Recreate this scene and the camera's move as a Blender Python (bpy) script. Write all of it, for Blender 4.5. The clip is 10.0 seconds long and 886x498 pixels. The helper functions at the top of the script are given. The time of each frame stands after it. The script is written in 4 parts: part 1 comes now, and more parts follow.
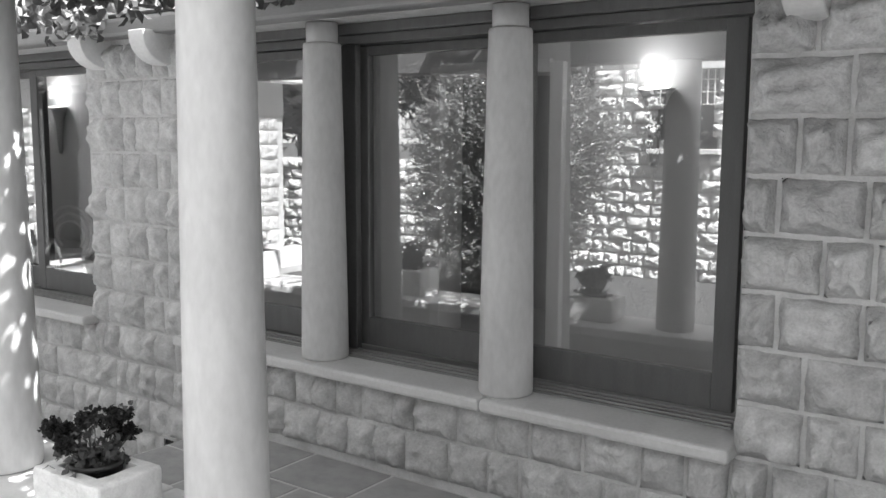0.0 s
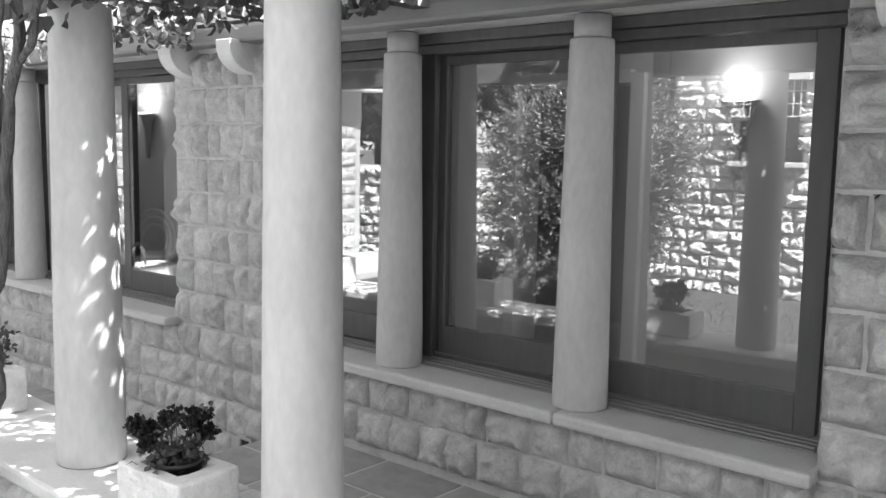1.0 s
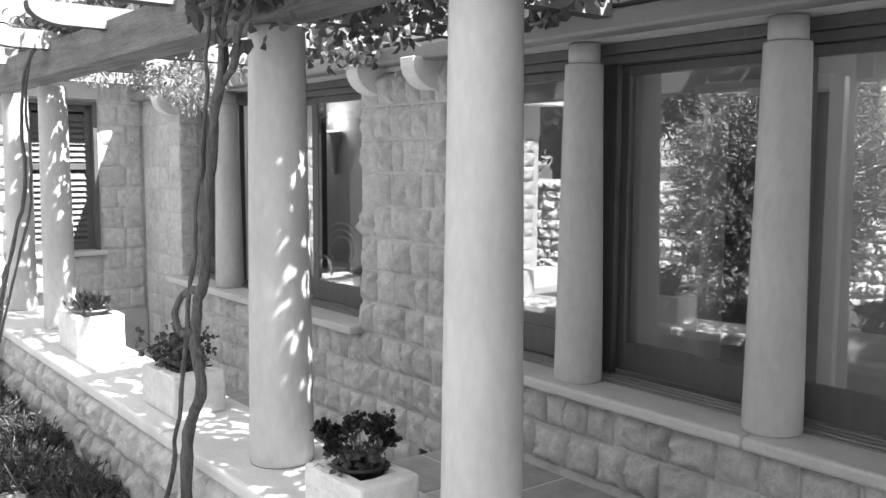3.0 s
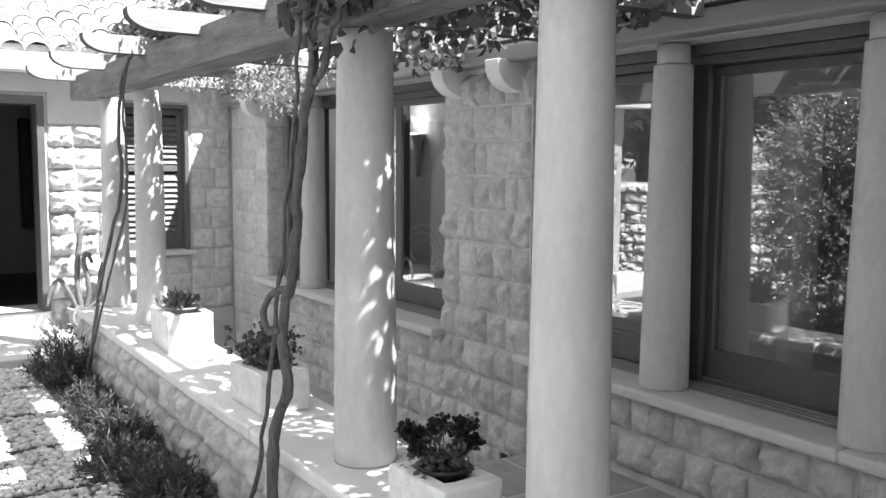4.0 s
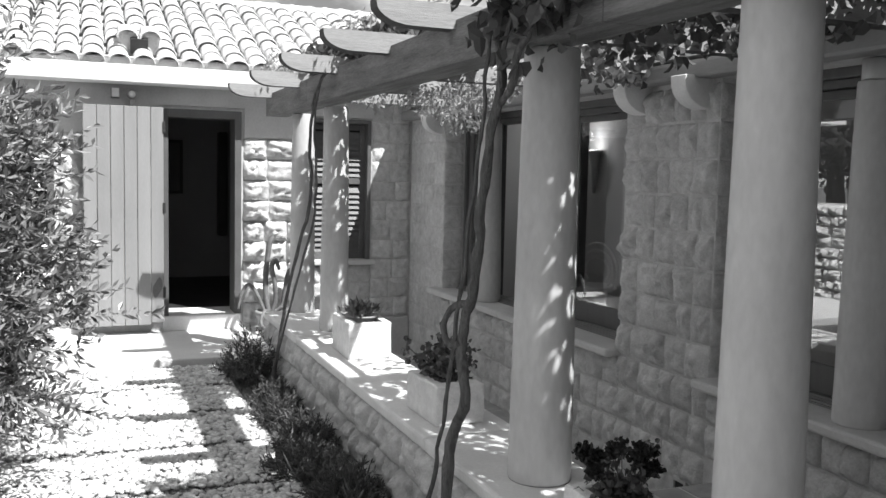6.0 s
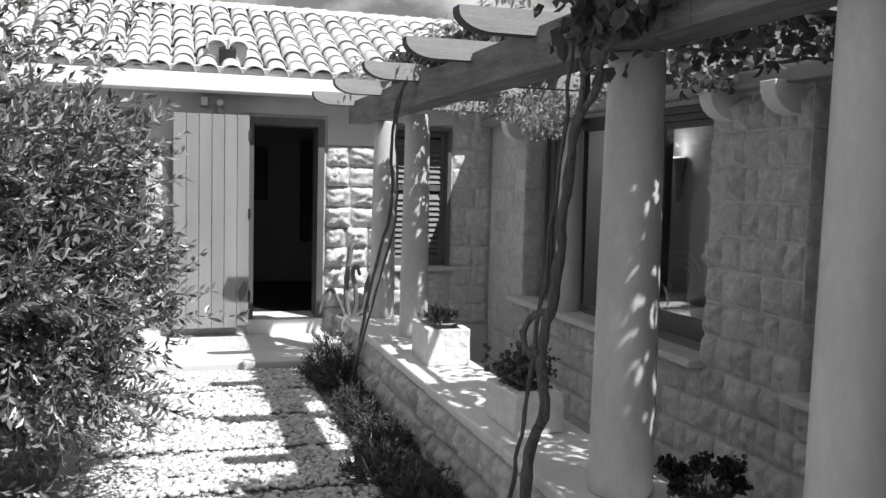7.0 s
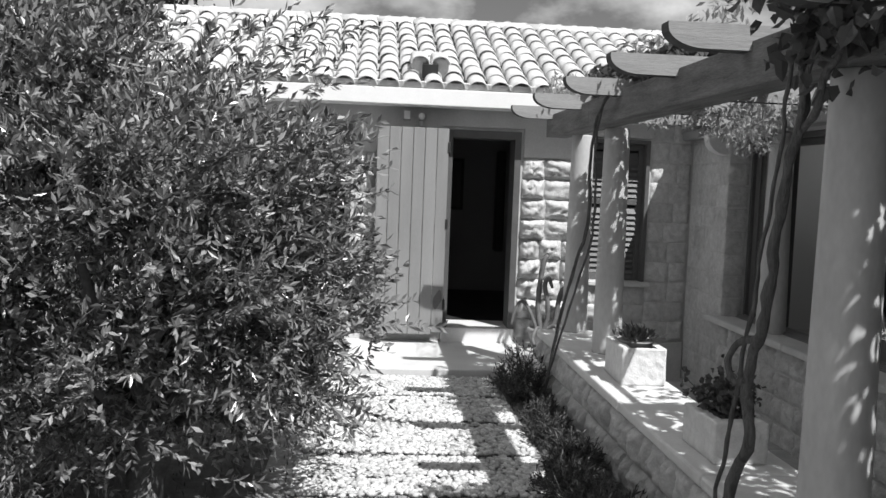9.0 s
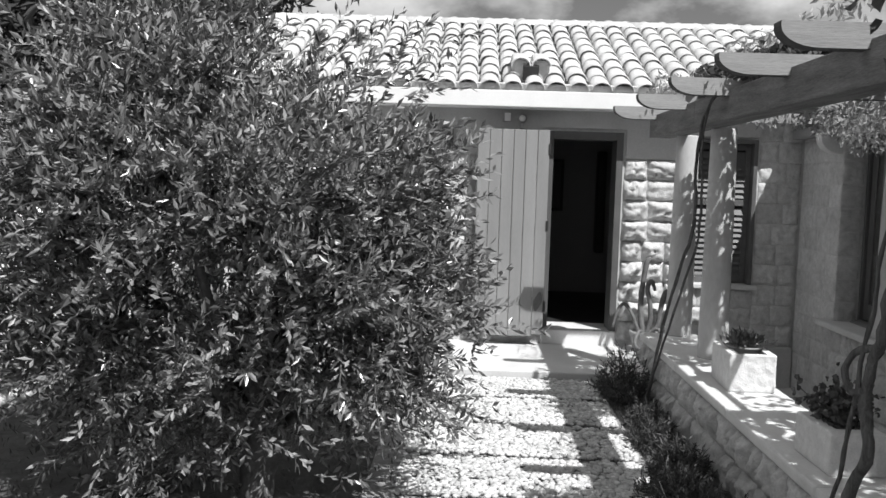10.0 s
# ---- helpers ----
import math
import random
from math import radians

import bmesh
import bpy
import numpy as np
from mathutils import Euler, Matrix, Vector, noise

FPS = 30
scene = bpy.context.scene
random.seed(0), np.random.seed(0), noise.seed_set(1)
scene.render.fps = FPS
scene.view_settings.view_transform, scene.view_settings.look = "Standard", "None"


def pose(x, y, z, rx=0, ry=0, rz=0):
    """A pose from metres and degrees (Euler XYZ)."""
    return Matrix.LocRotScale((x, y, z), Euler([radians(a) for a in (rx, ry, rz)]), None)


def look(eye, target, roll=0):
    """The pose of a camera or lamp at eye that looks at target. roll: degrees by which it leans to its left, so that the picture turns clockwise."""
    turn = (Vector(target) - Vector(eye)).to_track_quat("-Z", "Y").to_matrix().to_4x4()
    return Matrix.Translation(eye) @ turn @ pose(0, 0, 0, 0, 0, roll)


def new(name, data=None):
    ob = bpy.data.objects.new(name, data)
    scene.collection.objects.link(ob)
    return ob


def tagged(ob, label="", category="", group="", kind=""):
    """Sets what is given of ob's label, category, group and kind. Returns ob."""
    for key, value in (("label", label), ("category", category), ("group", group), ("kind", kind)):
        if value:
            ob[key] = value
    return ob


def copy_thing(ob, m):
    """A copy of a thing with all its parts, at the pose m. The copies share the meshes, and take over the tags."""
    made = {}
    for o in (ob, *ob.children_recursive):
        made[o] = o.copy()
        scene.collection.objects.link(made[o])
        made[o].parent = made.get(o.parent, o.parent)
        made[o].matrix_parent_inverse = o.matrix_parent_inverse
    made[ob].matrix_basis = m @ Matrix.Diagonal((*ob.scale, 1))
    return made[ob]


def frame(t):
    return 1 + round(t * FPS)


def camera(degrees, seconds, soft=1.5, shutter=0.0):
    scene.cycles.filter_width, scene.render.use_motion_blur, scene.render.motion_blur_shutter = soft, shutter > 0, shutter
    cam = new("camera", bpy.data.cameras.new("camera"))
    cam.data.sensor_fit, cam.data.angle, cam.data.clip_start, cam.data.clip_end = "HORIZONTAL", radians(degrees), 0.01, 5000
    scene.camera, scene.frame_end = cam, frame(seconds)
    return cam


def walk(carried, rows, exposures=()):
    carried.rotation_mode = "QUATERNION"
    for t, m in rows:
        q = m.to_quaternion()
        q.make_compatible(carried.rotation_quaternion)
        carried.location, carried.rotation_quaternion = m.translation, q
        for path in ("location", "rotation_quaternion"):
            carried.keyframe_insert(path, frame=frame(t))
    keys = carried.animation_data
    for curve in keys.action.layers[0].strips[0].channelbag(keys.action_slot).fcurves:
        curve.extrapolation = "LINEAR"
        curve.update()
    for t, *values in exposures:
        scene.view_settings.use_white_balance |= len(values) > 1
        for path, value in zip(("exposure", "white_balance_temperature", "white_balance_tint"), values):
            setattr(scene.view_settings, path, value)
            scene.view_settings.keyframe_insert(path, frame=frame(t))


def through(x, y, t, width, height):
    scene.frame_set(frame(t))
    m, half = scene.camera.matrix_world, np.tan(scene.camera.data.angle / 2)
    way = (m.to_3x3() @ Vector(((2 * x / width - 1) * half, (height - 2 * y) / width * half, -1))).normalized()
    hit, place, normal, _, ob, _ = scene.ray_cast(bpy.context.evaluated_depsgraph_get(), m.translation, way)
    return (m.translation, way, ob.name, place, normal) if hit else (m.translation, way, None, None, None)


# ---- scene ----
cam = camera(53.1, 10.0)
PATH = [
    (0, (1.908, 0.357, 1.608), (3.521, 1.515, 1.364), 0.3),
    (0.5, (1.902, 0.363, 1.614), (3.471, 1.581, 1.381), 1.0),
    (1, (1.899, 0.369, 1.612), (3.412, 1.657, 1.386), 1.0),
    (1.5, (1.893, 0.374, 1.619), (3.341, 1.736, 1.399), 1.0),
    (2, (1.902, 0.389, 1.605), (3.286, 1.818, 1.397), 0.8),
    (2.5, (1.907, 0.388, 1.601), (3.212, 1.890, 1.401), 0.5),
    (4, (1.893, 0.415, 1.599), (2.978, 2.084, 1.407), 0.4),
    (4.5, (1.882, 0.421, 1.604), (2.886, 2.141, 1.419), 0.7),
    (5, (1.865, 0.419, 1.612), (2.781, 2.188, 1.432), 0.8),
    (5.5, (1.853, 0.425, 1.610), (2.687, 2.235, 1.436), 1.1),
    (7, (1.850, 0.444, 1.608), (2.432, 2.352, 1.455), 1.4),
    (7.5, (1.845, 0.447, 1.612), (2.348, 2.376, 1.457), 1.6),
    (8, (1.823, 0.438, 1.624), (2.232, 2.390, 1.478), 1.7),
    (8.5, (1.797, 0.426, 1.632), (2.088, 2.400, 1.491), 2.1),
    (9, (1.798, 0.427, 1.642), (1.964, 2.414, 1.496), 2.2),
    (9.5, (1.791, 0.414, 1.652), (1.843, 2.408, 1.503), 2.1),
    (10, (1.762, 0.394, 1.663), (1.710, 2.387, 1.509), 1.8),
]
EXPOSURE = [(0.0, 2.06), (2.5, 1.97), (4.0, 1.70), (5.5, 1.07), (7.0, 0.40), (8.0, 0.17), (10.0, 0.17)]
walk(cam, [(t, look(eye, target, roll)) for t, eye, target, roll in PATH], EXPOSURE)

# ---- world and light ----
SUN_WAY = Vector((-0.37, 0.62, -1.0))
world = bpy.data.worlds.new("sky")
scene.world = world
world.use_nodes = True
wt = world.node_tree
bg = wt.nodes["Background"]
sky = wt.nodes.new("ShaderNodeTexSky")
sky.sky_type = "NISHITA"
sky.sun_disc = False
sky.sun_elevation = math.atan2(1.0, math.hypot(0.37, 0.62))
sky.sun_rotation = math.atan2(0.37, -0.62)
grey = wt.nodes.new("ShaderNodeRGBToBW")
wt.links.new(sky.outputs[0], grey.inputs[0])
tc = wt.nodes.new("ShaderNodeTexCoord")
cmap = wt.nodes.new("ShaderNodeMapping")
cmap.inputs["Scale"].default_value = (1.0, 1.0, 1.7)
wt.links.new(tc.outputs["Generated"], cmap.inputs["Vector"])
cn = wt.nodes.new("ShaderNodeTexNoise")
cn.inputs["Scale"].default_value = 5.5
cn.inputs["Detail"].default_value = 7.0
cn.inputs["Roughness"].default_value = 0.55
wt.links.new(cmap.outputs[0], cn.inputs["Vector"])
cr = wt.nodes.new("ShaderNodeValToRGB")
cr.color_ramp.elements[0].position, cr.color_ramp.elements[1].position = 0.40, 0.60
cr.color_ramp.elements[0].color, cr.color_ramp.elements[1].color = (0, 0, 0, 1), (1, 1, 1, 1)
wt.links.new(cn.outputs["Fac"], cr.inputs[0])
cmix = wt.nodes.new("ShaderNodeMix")
cmix.data_type = "FLOAT"
wt.links.new(cr.outputs[0], cmix.inputs["Factor"])
wt.links.new(grey.outputs[0], cmix.inputs[2])
cmix.inputs[3].default_value = 13.5
wt.links.new(cmix.outputs[0], bg.inputs["Color"])
bg.inputs["Strength"].default_value = 0.051

sun = new("sun", bpy.data.lights.new("sun", "SUN"))
sun.data.energy = 5.0
sun.data.angle = radians(0.55)
sun.matrix_world = look((0, -10, 20), Vector((0, -10, 20)) + SUN_WAY)

# ---- materials ----
def material(name, lo, hi, rough=0.8, scale=6.0, fine=60.0, bump=0.3, fine_bump=0.15, rnd=0.0, metal=0.0, island=0.0, stain=0.0, stretch=None, spec=0.4, world=False):
    """Grey paint or stone that wanders between two values at two scales, with relief."""
    m = bpy.data.materials.new(name)
    m.use_nodes = True
    nt = m.node_tree
    b = nt.nodes["Principled BSDF"]
    b.inputs["Metallic"].default_value = metal
    b.inputs["Specular IOR Level"].default_value = spec
    co = nt.nodes.new("ShaderNodeTexCoord")
    vec = nt.nodes.new("ShaderNodeNewGeometry").outputs["Position"] if world else co.outputs["Object"]
    base_vec = vec
    if stretch:
        mp = nt.nodes.new("ShaderNodeMapping")
        mp.inputs["Scale"].default_value = stretch
        nt.links.new(vec, mp.inputs["Vector"])
        vec = mp.outputs[0]
    n1 = nt.nodes.new("ShaderNodeTexNoise")
    n1.inputs["Scale"].default_value, n1.inputs["Detail"].default_value = scale, 6.0
    n2 = nt.nodes.new("ShaderNodeTexNoise")
    n2.inputs["Scale"].default_value, n2.inputs["Detail"].default_value = fine, 4.0
    for n in (n1, n2):
        nt.links.new(vec, n.inputs["Vector"])
    mixn = nt.nodes.new("ShaderNodeMath")
    mixn.operation = "MULTIPLY_ADD"
    mixn.inputs[1].default_value = 0.6
    nt.links.new(n1.outputs["Fac"], mixn.inputs[0])
    half = nt.nodes.new("ShaderNodeMath")
    half.operation = "MULTIPLY"
    half.inputs[1].default_value = 0.4
    nt.links.new(n2.outputs["Fac"], half.inputs[0])
    nt.links.new(half.outputs[0], mixn.inputs[2])
    ramp = nt.nodes.new("ShaderNodeMapRange")
    ramp.inputs["From Min"].default_value, ramp.inputs["From Max"].default_value = 0.33, 0.67
    ramp.inputs["To Min"].default_value, ramp.inputs["To Max"].default_value = lo, hi
    nt.links.new(mixn.outputs[0], ramp.inputs["Value"])
    out = ramp.outputs["Result"]
    if stain:
        n3 = nt.nodes.new("ShaderNodeTexNoise")
        n3.inputs["Scale"].default_value, n3.inputs["Detail"].default_value = scale * 0.35, 8.0
        n3.inputs["Roughness"].default_value = 0.7
        nt.links.new(base_vec, n3.inputs["Vector"])
        r3 = nt.nodes.new("ShaderNodeMapRange")
        r3.inputs["From Min"].default_value, r3.inputs["From Max"].default_value = 0.5, 0.72
        r3.inputs["To Min"].default_value, r3.inputs["To Max"].default_value = 1.0, 1.0 - stain
        nt.links.new(n3.outputs["Fac"], r3.inputs["Value"])
        mm = nt.nodes.new("ShaderNodeMath")
        mm.operation = "MULTIPLY"
        nt.links.new(out, mm.inputs[0])
        nt.links.new(r3.outputs["Result"], mm.inputs[1])
        out = mm.outputs[0]
    for on, amount, sock in ((rnd, rnd, "obj"), (island, island, "geo")):
        if not on:
            continue
        if sock == "obj":
            src = nt.nodes.new("ShaderNodeObjectInfo").outputs["Random"]
        else:
            src = nt.nodes.new("ShaderNodeNewGeometry").outputs["Random Per Island"]
        rr = nt.nodes.new("ShaderNodeMapRange")
        rr.inputs["To Min"].default_value, rr.inputs["To Max"].default_value = 1.0 - amount, 1.0 + amount
        nt.links.new(src, rr.inputs["Value"])
        mm = nt.nodes.new("ShaderNodeMath")
        mm.operation = "MULTIPLY"
        nt.links.new(out, mm.inputs[0])
        nt.links.new(rr.outputs["Result"], mm.inputs[1])
        out = mm.outputs[0]
    nt.links.new(out, b.inputs["Base Color"])
    rv = nt.nodes.new("ShaderNodeMapRange")
    rv.inputs["To Min"].default_value, rv.inputs["To Max"].default_value = max(0.05, rough - 0.12), min(1.0, rough + 0.1)
    nt.links.new(n1.outputs["Fac"], rv.inputs["Value"])
    nt.links.new(rv.outputs["Result"], b.inputs["Roughness"])
    if bump or fine_bump:
        b1 = nt.nodes.new("ShaderNodeBump")
        b1.inputs["Strength"].default_value, b1.inputs["Distance"].default_value = bump, 0.02
        nt.links.new(n1.outputs["Fac"], b1.inputs["Height"])
        b2 = nt.nodes.new("ShaderNodeBump")
        b2.inputs["Strength"].default_value, b2.inputs["Distance"].default_value = fine_bump, 0.004
        nt.links.new(n2.outputs["Fac"], b2.inputs["Height"])
        nt.links.new(b1.outputs[0], b2.inputs["Normal"])
        nt.links.new(b2.outputs[0], b.inputs["Normal"])
    return m


def leaf_material(name, lo, hi, gloss=0.45, through=0.25):
    m = bpy.data.materials.new(name)
    m.use_nodes = True
    nt = m.node_tree
    b = nt.nodes["Principled BSDF"]
    src = nt.nodes.new("ShaderNodeNewGeometry").outputs["Random Per Island"]
    rr = nt.nodes.new("ShaderNodeMapRange")
    rr.inputs["To Min"].default_value, rr.inputs["To Max"].default_value = lo, hi
    nt.links.new(src, rr.inputs["Value"])
    nt.links.new(rr.outputs["Result"], b.inputs["Base Color"])
    b.inputs["Roughness"].default_value = gloss
    tr = nt.nodes.new("ShaderNodeBsdfTranslucent")
    nt.links.new(rr.outputs["Result"], tr.inputs["Color"])
    mx = nt.nodes.new("ShaderNodeMixShader")
    mx.inputs[0].default_value = through
    nt.links.new(b.outputs[0], mx.inputs[1])
    nt.links.new(tr.outputs[0], mx.inputs[2])
    nt.links.new(mx.outputs[0], nt.nodes["Material Output"].inputs["Surface"])
    return m


def glass_material(name, head_on=0.14):
    """Clear pane: the gloss grows towards grazing view."""
    m = bpy.data.materials.new(name)
    m.use_nodes = True
    nt = m.node_tree
    lw = nt.nodes.new("ShaderNodeLayerWeight")
    lw.inputs["Blend"].default_value = 0.5
    pw = nt.nodes.new("ShaderNodeMath")
    pw.operation = "POWER"
    pw.inputs[1].default_value = 5.0
    nt.links.new(lw.outputs["Facing"], pw.inputs[0])
    rr = nt.nodes.new("ShaderNodeMapRange")
    rr.inputs["To Min"].default_value, rr.inputs["To Max"].default_value = head_on, 1.0
    nt.links.new(pw.outputs[0], rr.inputs["Value"])
    tp = nt.nodes.new("ShaderNodeBsdfTransparent")
    tp.inputs["Color"].default_value = (0.92, 0.92, 0.92, 1)
    gl = nt.nodes.new("ShaderNodeBsdfGlossy")
    gl.inputs["Roughness"].default_value = 0.0
    gl.inputs["Color"].default_value = (0.97, 0.97, 0.97, 1)
    mx = nt.nodes.new("ShaderNodeMixShader")
    nt.links.new(rr.outputs["Result"], mx.inputs[0])
    nt.links.new(tp.outputs[0], mx.inputs[1])
    nt.links.new(gl.outputs[0], mx.inputs[2])
    nt.links.new(mx.outputs[0], nt.nodes["Material Output"].inputs["Surface"])
    return m


def glow_material(name, strength):
    m = bpy.data.materials.new(name)
    m.use_nodes = True
    b = m.node_tree.nodes["Principled BSDF"]
    b.inputs["Base Color"].default_value = (0.8, 0.8, 0.8, 1)
    b.inputs["Emission Color"].default_value = (1, 1, 1, 1)
    b.inputs["Emission Strength"].default_value = strength
    return m


M_STONE = material("rockfaced_limestone", 0.42, 0.64, 0.92, 17.0, 90.0, 0.75, 0.45, rnd=0.10, stain=0.22, world=True)
M_MORTAR = material("lime_mortar", 0.46, 0.60, 0.95, 14.0, 120.0, 0.4, 0.5, stain=0.2, world=True)
M_PLASTER = material("grey_render", 0.42, 0.55, 0.9, 3.0, 50.0, 0.12, 0.2, stain=0.15)
M_COLUMN = material("honed_pale_limestone", 0.45, 0.59, 0.55, 3.5, 40.0, 0.05, 0.06, rnd=0.03, stain=0.10, stretch=(1, 1, 0.45))
M_CAP = material("smooth_limestone_slab", 0.62, 0.76, 0.6, 5.0, 60.0, 0.06, 0.1, stain=0.12)
M_SILL = material("limestone_sill", 0.50, 0.62, 0.6, 5.0, 60.0, 0.05, 0.1, stain=0.10)
M_PLANTER = material("rough_pale_stone_trough", 0.60, 0.78, 0.9, 22.0, 120.0, 0.5, 0.5, stain=0.08)
M_FRAME = material("dark_grey_painted_timber", 0.085, 0.12, 0.5, 4.0, 60.0, 0.02, 0.05, stretch=(1, 6, 1))
# Frame paint darkened to carry shade, for the strip between the leaves.
M_FRAME_SHADED = material("shaded_frame_timber", 0.035, 0.06, 0.5, 4.0, 60.0, 0.02, 0.05)
M_TRACK = material("grey_metal_track", 0.24, 0.32, 0.5, 8.0, 80.0, 0.02, 0.02, metal=0.6)
M_BEAM = material("weathered_grey_timber", 0.06, 0.24, 0.75, 3.0, 40.0, 0.2, 0.3, stretch=(7, 0.7, 7), stain=0.25)
M_JOIST = material("weathered_pale_timber", 0.24, 0.38, 0.75, 3.0, 40.0, 0.15, 0.3, stretch=(0.7, 7, 7), stain=0.2, rnd=0.1)
# End grain with its shade put into the colour.
M_END_SHADED = material("shaded_end_grain", 0.05, 0.09, 0.85, 12.0, 90.0, 0.2, 0.2)
M_PLATE = material("painted_wall_plate", 0.20, 0.28, 0.5, 3.0, 50.0, 0.04, 0.05, stretch=(6, 0.6, 6))
M_TILE = material("pale_clay_barrel_tile", 0.50, 0.68, 0.85, 8.0, 70.0, 0.15, 0.2, rnd=0.13, stain=0.25)
M_PAN = material("clay_pan_tile", 0.40, 0.55, 0.9, 8.0, 70.0, 0.15, 0.2, stain=0.25)
M_WHITE = material("white_paint", 0.74, 0.82, 0.6, 4.0, 60.0, 0.03, 0.05, stain=0.06)
M_ROOM = material("white_room_paint", 0.62, 0.68, 0.8, 2.0, 60.0, 0.02, 0.03)
M_ROOMFLOOR = material("room_floor_tile", 0.30, 0.38, 0.35, 3.0, 50.0, 0.02, 0.03)
# Pale room paint darkened in colour to carry indoor shade.
M_ROOM_SHADED = material("shaded_room_paint", 0.30, 0.36, 0.85, 2.0, 60.0, 0.02, 0.03)
M_DOOR = material("grey_painted_boards", 0.22, 0.28, 0.6, 2.0, 50.0, 0.05, 0.08, rnd=0.05, stretch=(5, 5, 0.5), stain=0.12)
M_PATCH = material("worn_dark_paint", 0.10, 0.15, 0.7, 9.0, 70.0, 0.1, 0.1)
M_SHUTTER = material("grey_shutter_paint", 0.09, 0.13, 0.55, 5.0, 60.0, 0.03, 0.05)
M_PAVING = material("granular_patio_tile", 0.30, 0.42, 0.85, 5.0, 160.0, 0.05, 0.4, rnd=0.08, stain=0.15)
M_GROUT = material("pale_grout", 0.50, 0.62, 0.9, 10.0, 90.0, 0.1, 0.2)
M_SLAB = material("pale_concrete_terrace", 0.55, 0.68, 0.85, 3.0, 70.0, 0.06, 0.2, stain=0.12)
M_PEBBLE = material("pale_river_pebble", 0.50, 0.62, 0.75, 20.0, 90.0, 0.05, 0.1, island=0.25)
M_GRAVEL = material("gravel_bed", 0.22, 0.34, 0.95, 30.0, 130.0, 0.9, 0.8, stain=0.2)
M_SOIL = material("dry_garden_soil", 0.06, 0.13, 0.95, 9.0, 90.0, 0.9, 0.8, stain=0.3)
M_BARK = material("fibrous_vine_bark", 0.06, 0.17, 0.9, 14.0, 70.0, 1.0, 1.0, stretch=(4, 4, 0.5))
M_OLIVEBARK = material("olive_bark", 0.07, 0.16, 0.9, 10.0, 60.0, 0.8, 0.6)
M_OLIVE = leaf_material("olive_leaf", 0.05, 0.36, 0.28, 0.12)
M_VINE = leaf_material("vine_leaf", 0.06, 0.16, 0.5, 0.4)
# Vine leaf brightened in colour to look sunlit.
M_VINE_SUNLIT = leaf_material("sunlit_vine_leaf", 0.26, 0.45, 0.5, 0.45)
M_HERB = leaf_material("lavender_leaf", 0.03, 0.12, 0.6, 0.2)
M_GERANIUM = leaf_material("geranium_leaf", 0.045, 0.13, 0.5, 0.25)
M_PETAL = leaf_material("dark_red_petal", 0.008, 0.022, 0.6, 0.15)
M_SUCC = leaf_material("pale_succulent_leaf", 0.10, 0.24, 0.5, 0.2)
M_FAR = leaf_material("far_pine_leaf", 0.02, 0.07, 0.7, 0.1)
M_POT = material("dark_plastic_pot", 0.02, 0.035, 0.5, 8.0, 60.0, 0.02, 0.02)
M_SAUCER = material("clay_saucer", 0.26, 0.36, 0.8, 8.0, 60.0, 0.05, 0.05)
M_CACTUS = material("cactus_skin", 0.10, 0.20, 0.6, 12.0, 60.0, 0.2, 0.2)
M_METAL = material("grey_fixture", 0.30, 0.40, 0.4, 8.0, 60.0, 0.02, 0.02, metal=0.3)
# Dark wood, also painted in openings where only shade would show.
M_DARK = material("dark_wood_and_painted_shade", 0.02, 0.04, 0.5, 6.0, 60.0, 0.05, 0.05)
M_GLASS = glass_material("window_glass", 0.20)
M_LAMP = glow_material("lit_sconce_bowl", 2.0)
M_SCONCE = material("plaster_sconce_body", 0.30, 0.38, 0.7, 6.0, 60.0, 0.02, 0.02)

# ---- builders ----
def empty(name, loc=(0, 0, 0)):
    ob = new(name)
    ob.location = loc
    return ob


def shade(me, on=True):
    me.polygons.foreach_set("use_smooth", [on] * len(me.polygons))


def part(name, bm, mat, parent=None, label="", smooth=False):
    me = bpy.data.meshes.new(name)
    bm.to_mesh(me)
    bm.free()
    me.materials.append(mat)
    shade(me, smooth)
    ob = new(name, me)
    if parent is not None:
        ob.parent = parent
    if label:
        ob["label"] = label
    return ob


def box(x0, x1, y0, y1, z0, z1, bevel=0.0, bm=None):
    own = bmesh.new()
    bmesh.ops.create_cube(own, size=1.0)
    for v in own.verts:
        v.co = Vector(((x0 + x1) / 2 + v.co.x * (x1 - x0), (y0 + y1) / 2 + v.co.y * (y1 - y0), (z0 + z1) / 2 + v.co.z * (z1 - z0)))
    if bevel:
        bmesh.ops.bevel(own, geom=list(own.edges), offset=bevel, segments=2, affect="EDGES", profile=0.5)
    if bm is None:
        return own
    tmp = bpy.data.meshes.new("tmp")
    own.to_mesh(tmp)
    own.free()
    bm.from_mesh(tmp)
    bpy.data.meshes.remove(tmp)
    return bm


def lathe(profile, seg=40, wob=0.0, bm=None):
    """A turned solid: rows of (radius, z)."""
    bm = bm or bmesh.new()
    rings = []
    for r, z in profile:
        rings.append([bm.verts.new((r * (1 + wob * noise.noise(Vector((math.cos(a) * 2, math.sin(a) * 2, z * 3)))) * math.cos(a), r * math.sin(a), z))
                      for a in (2 * math.pi * i / seg for i in range(seg))])
    for a, b in zip(rings, rings[1:]):
        for i in range(seg):
            bm.faces.new((a[i], a[(i + 1) % seg], b[(i + 1) % seg], b[i]))
    bm.faces.new(list(reversed(rings[0])))
    bm.faces.new(rings[-1])
    return bm


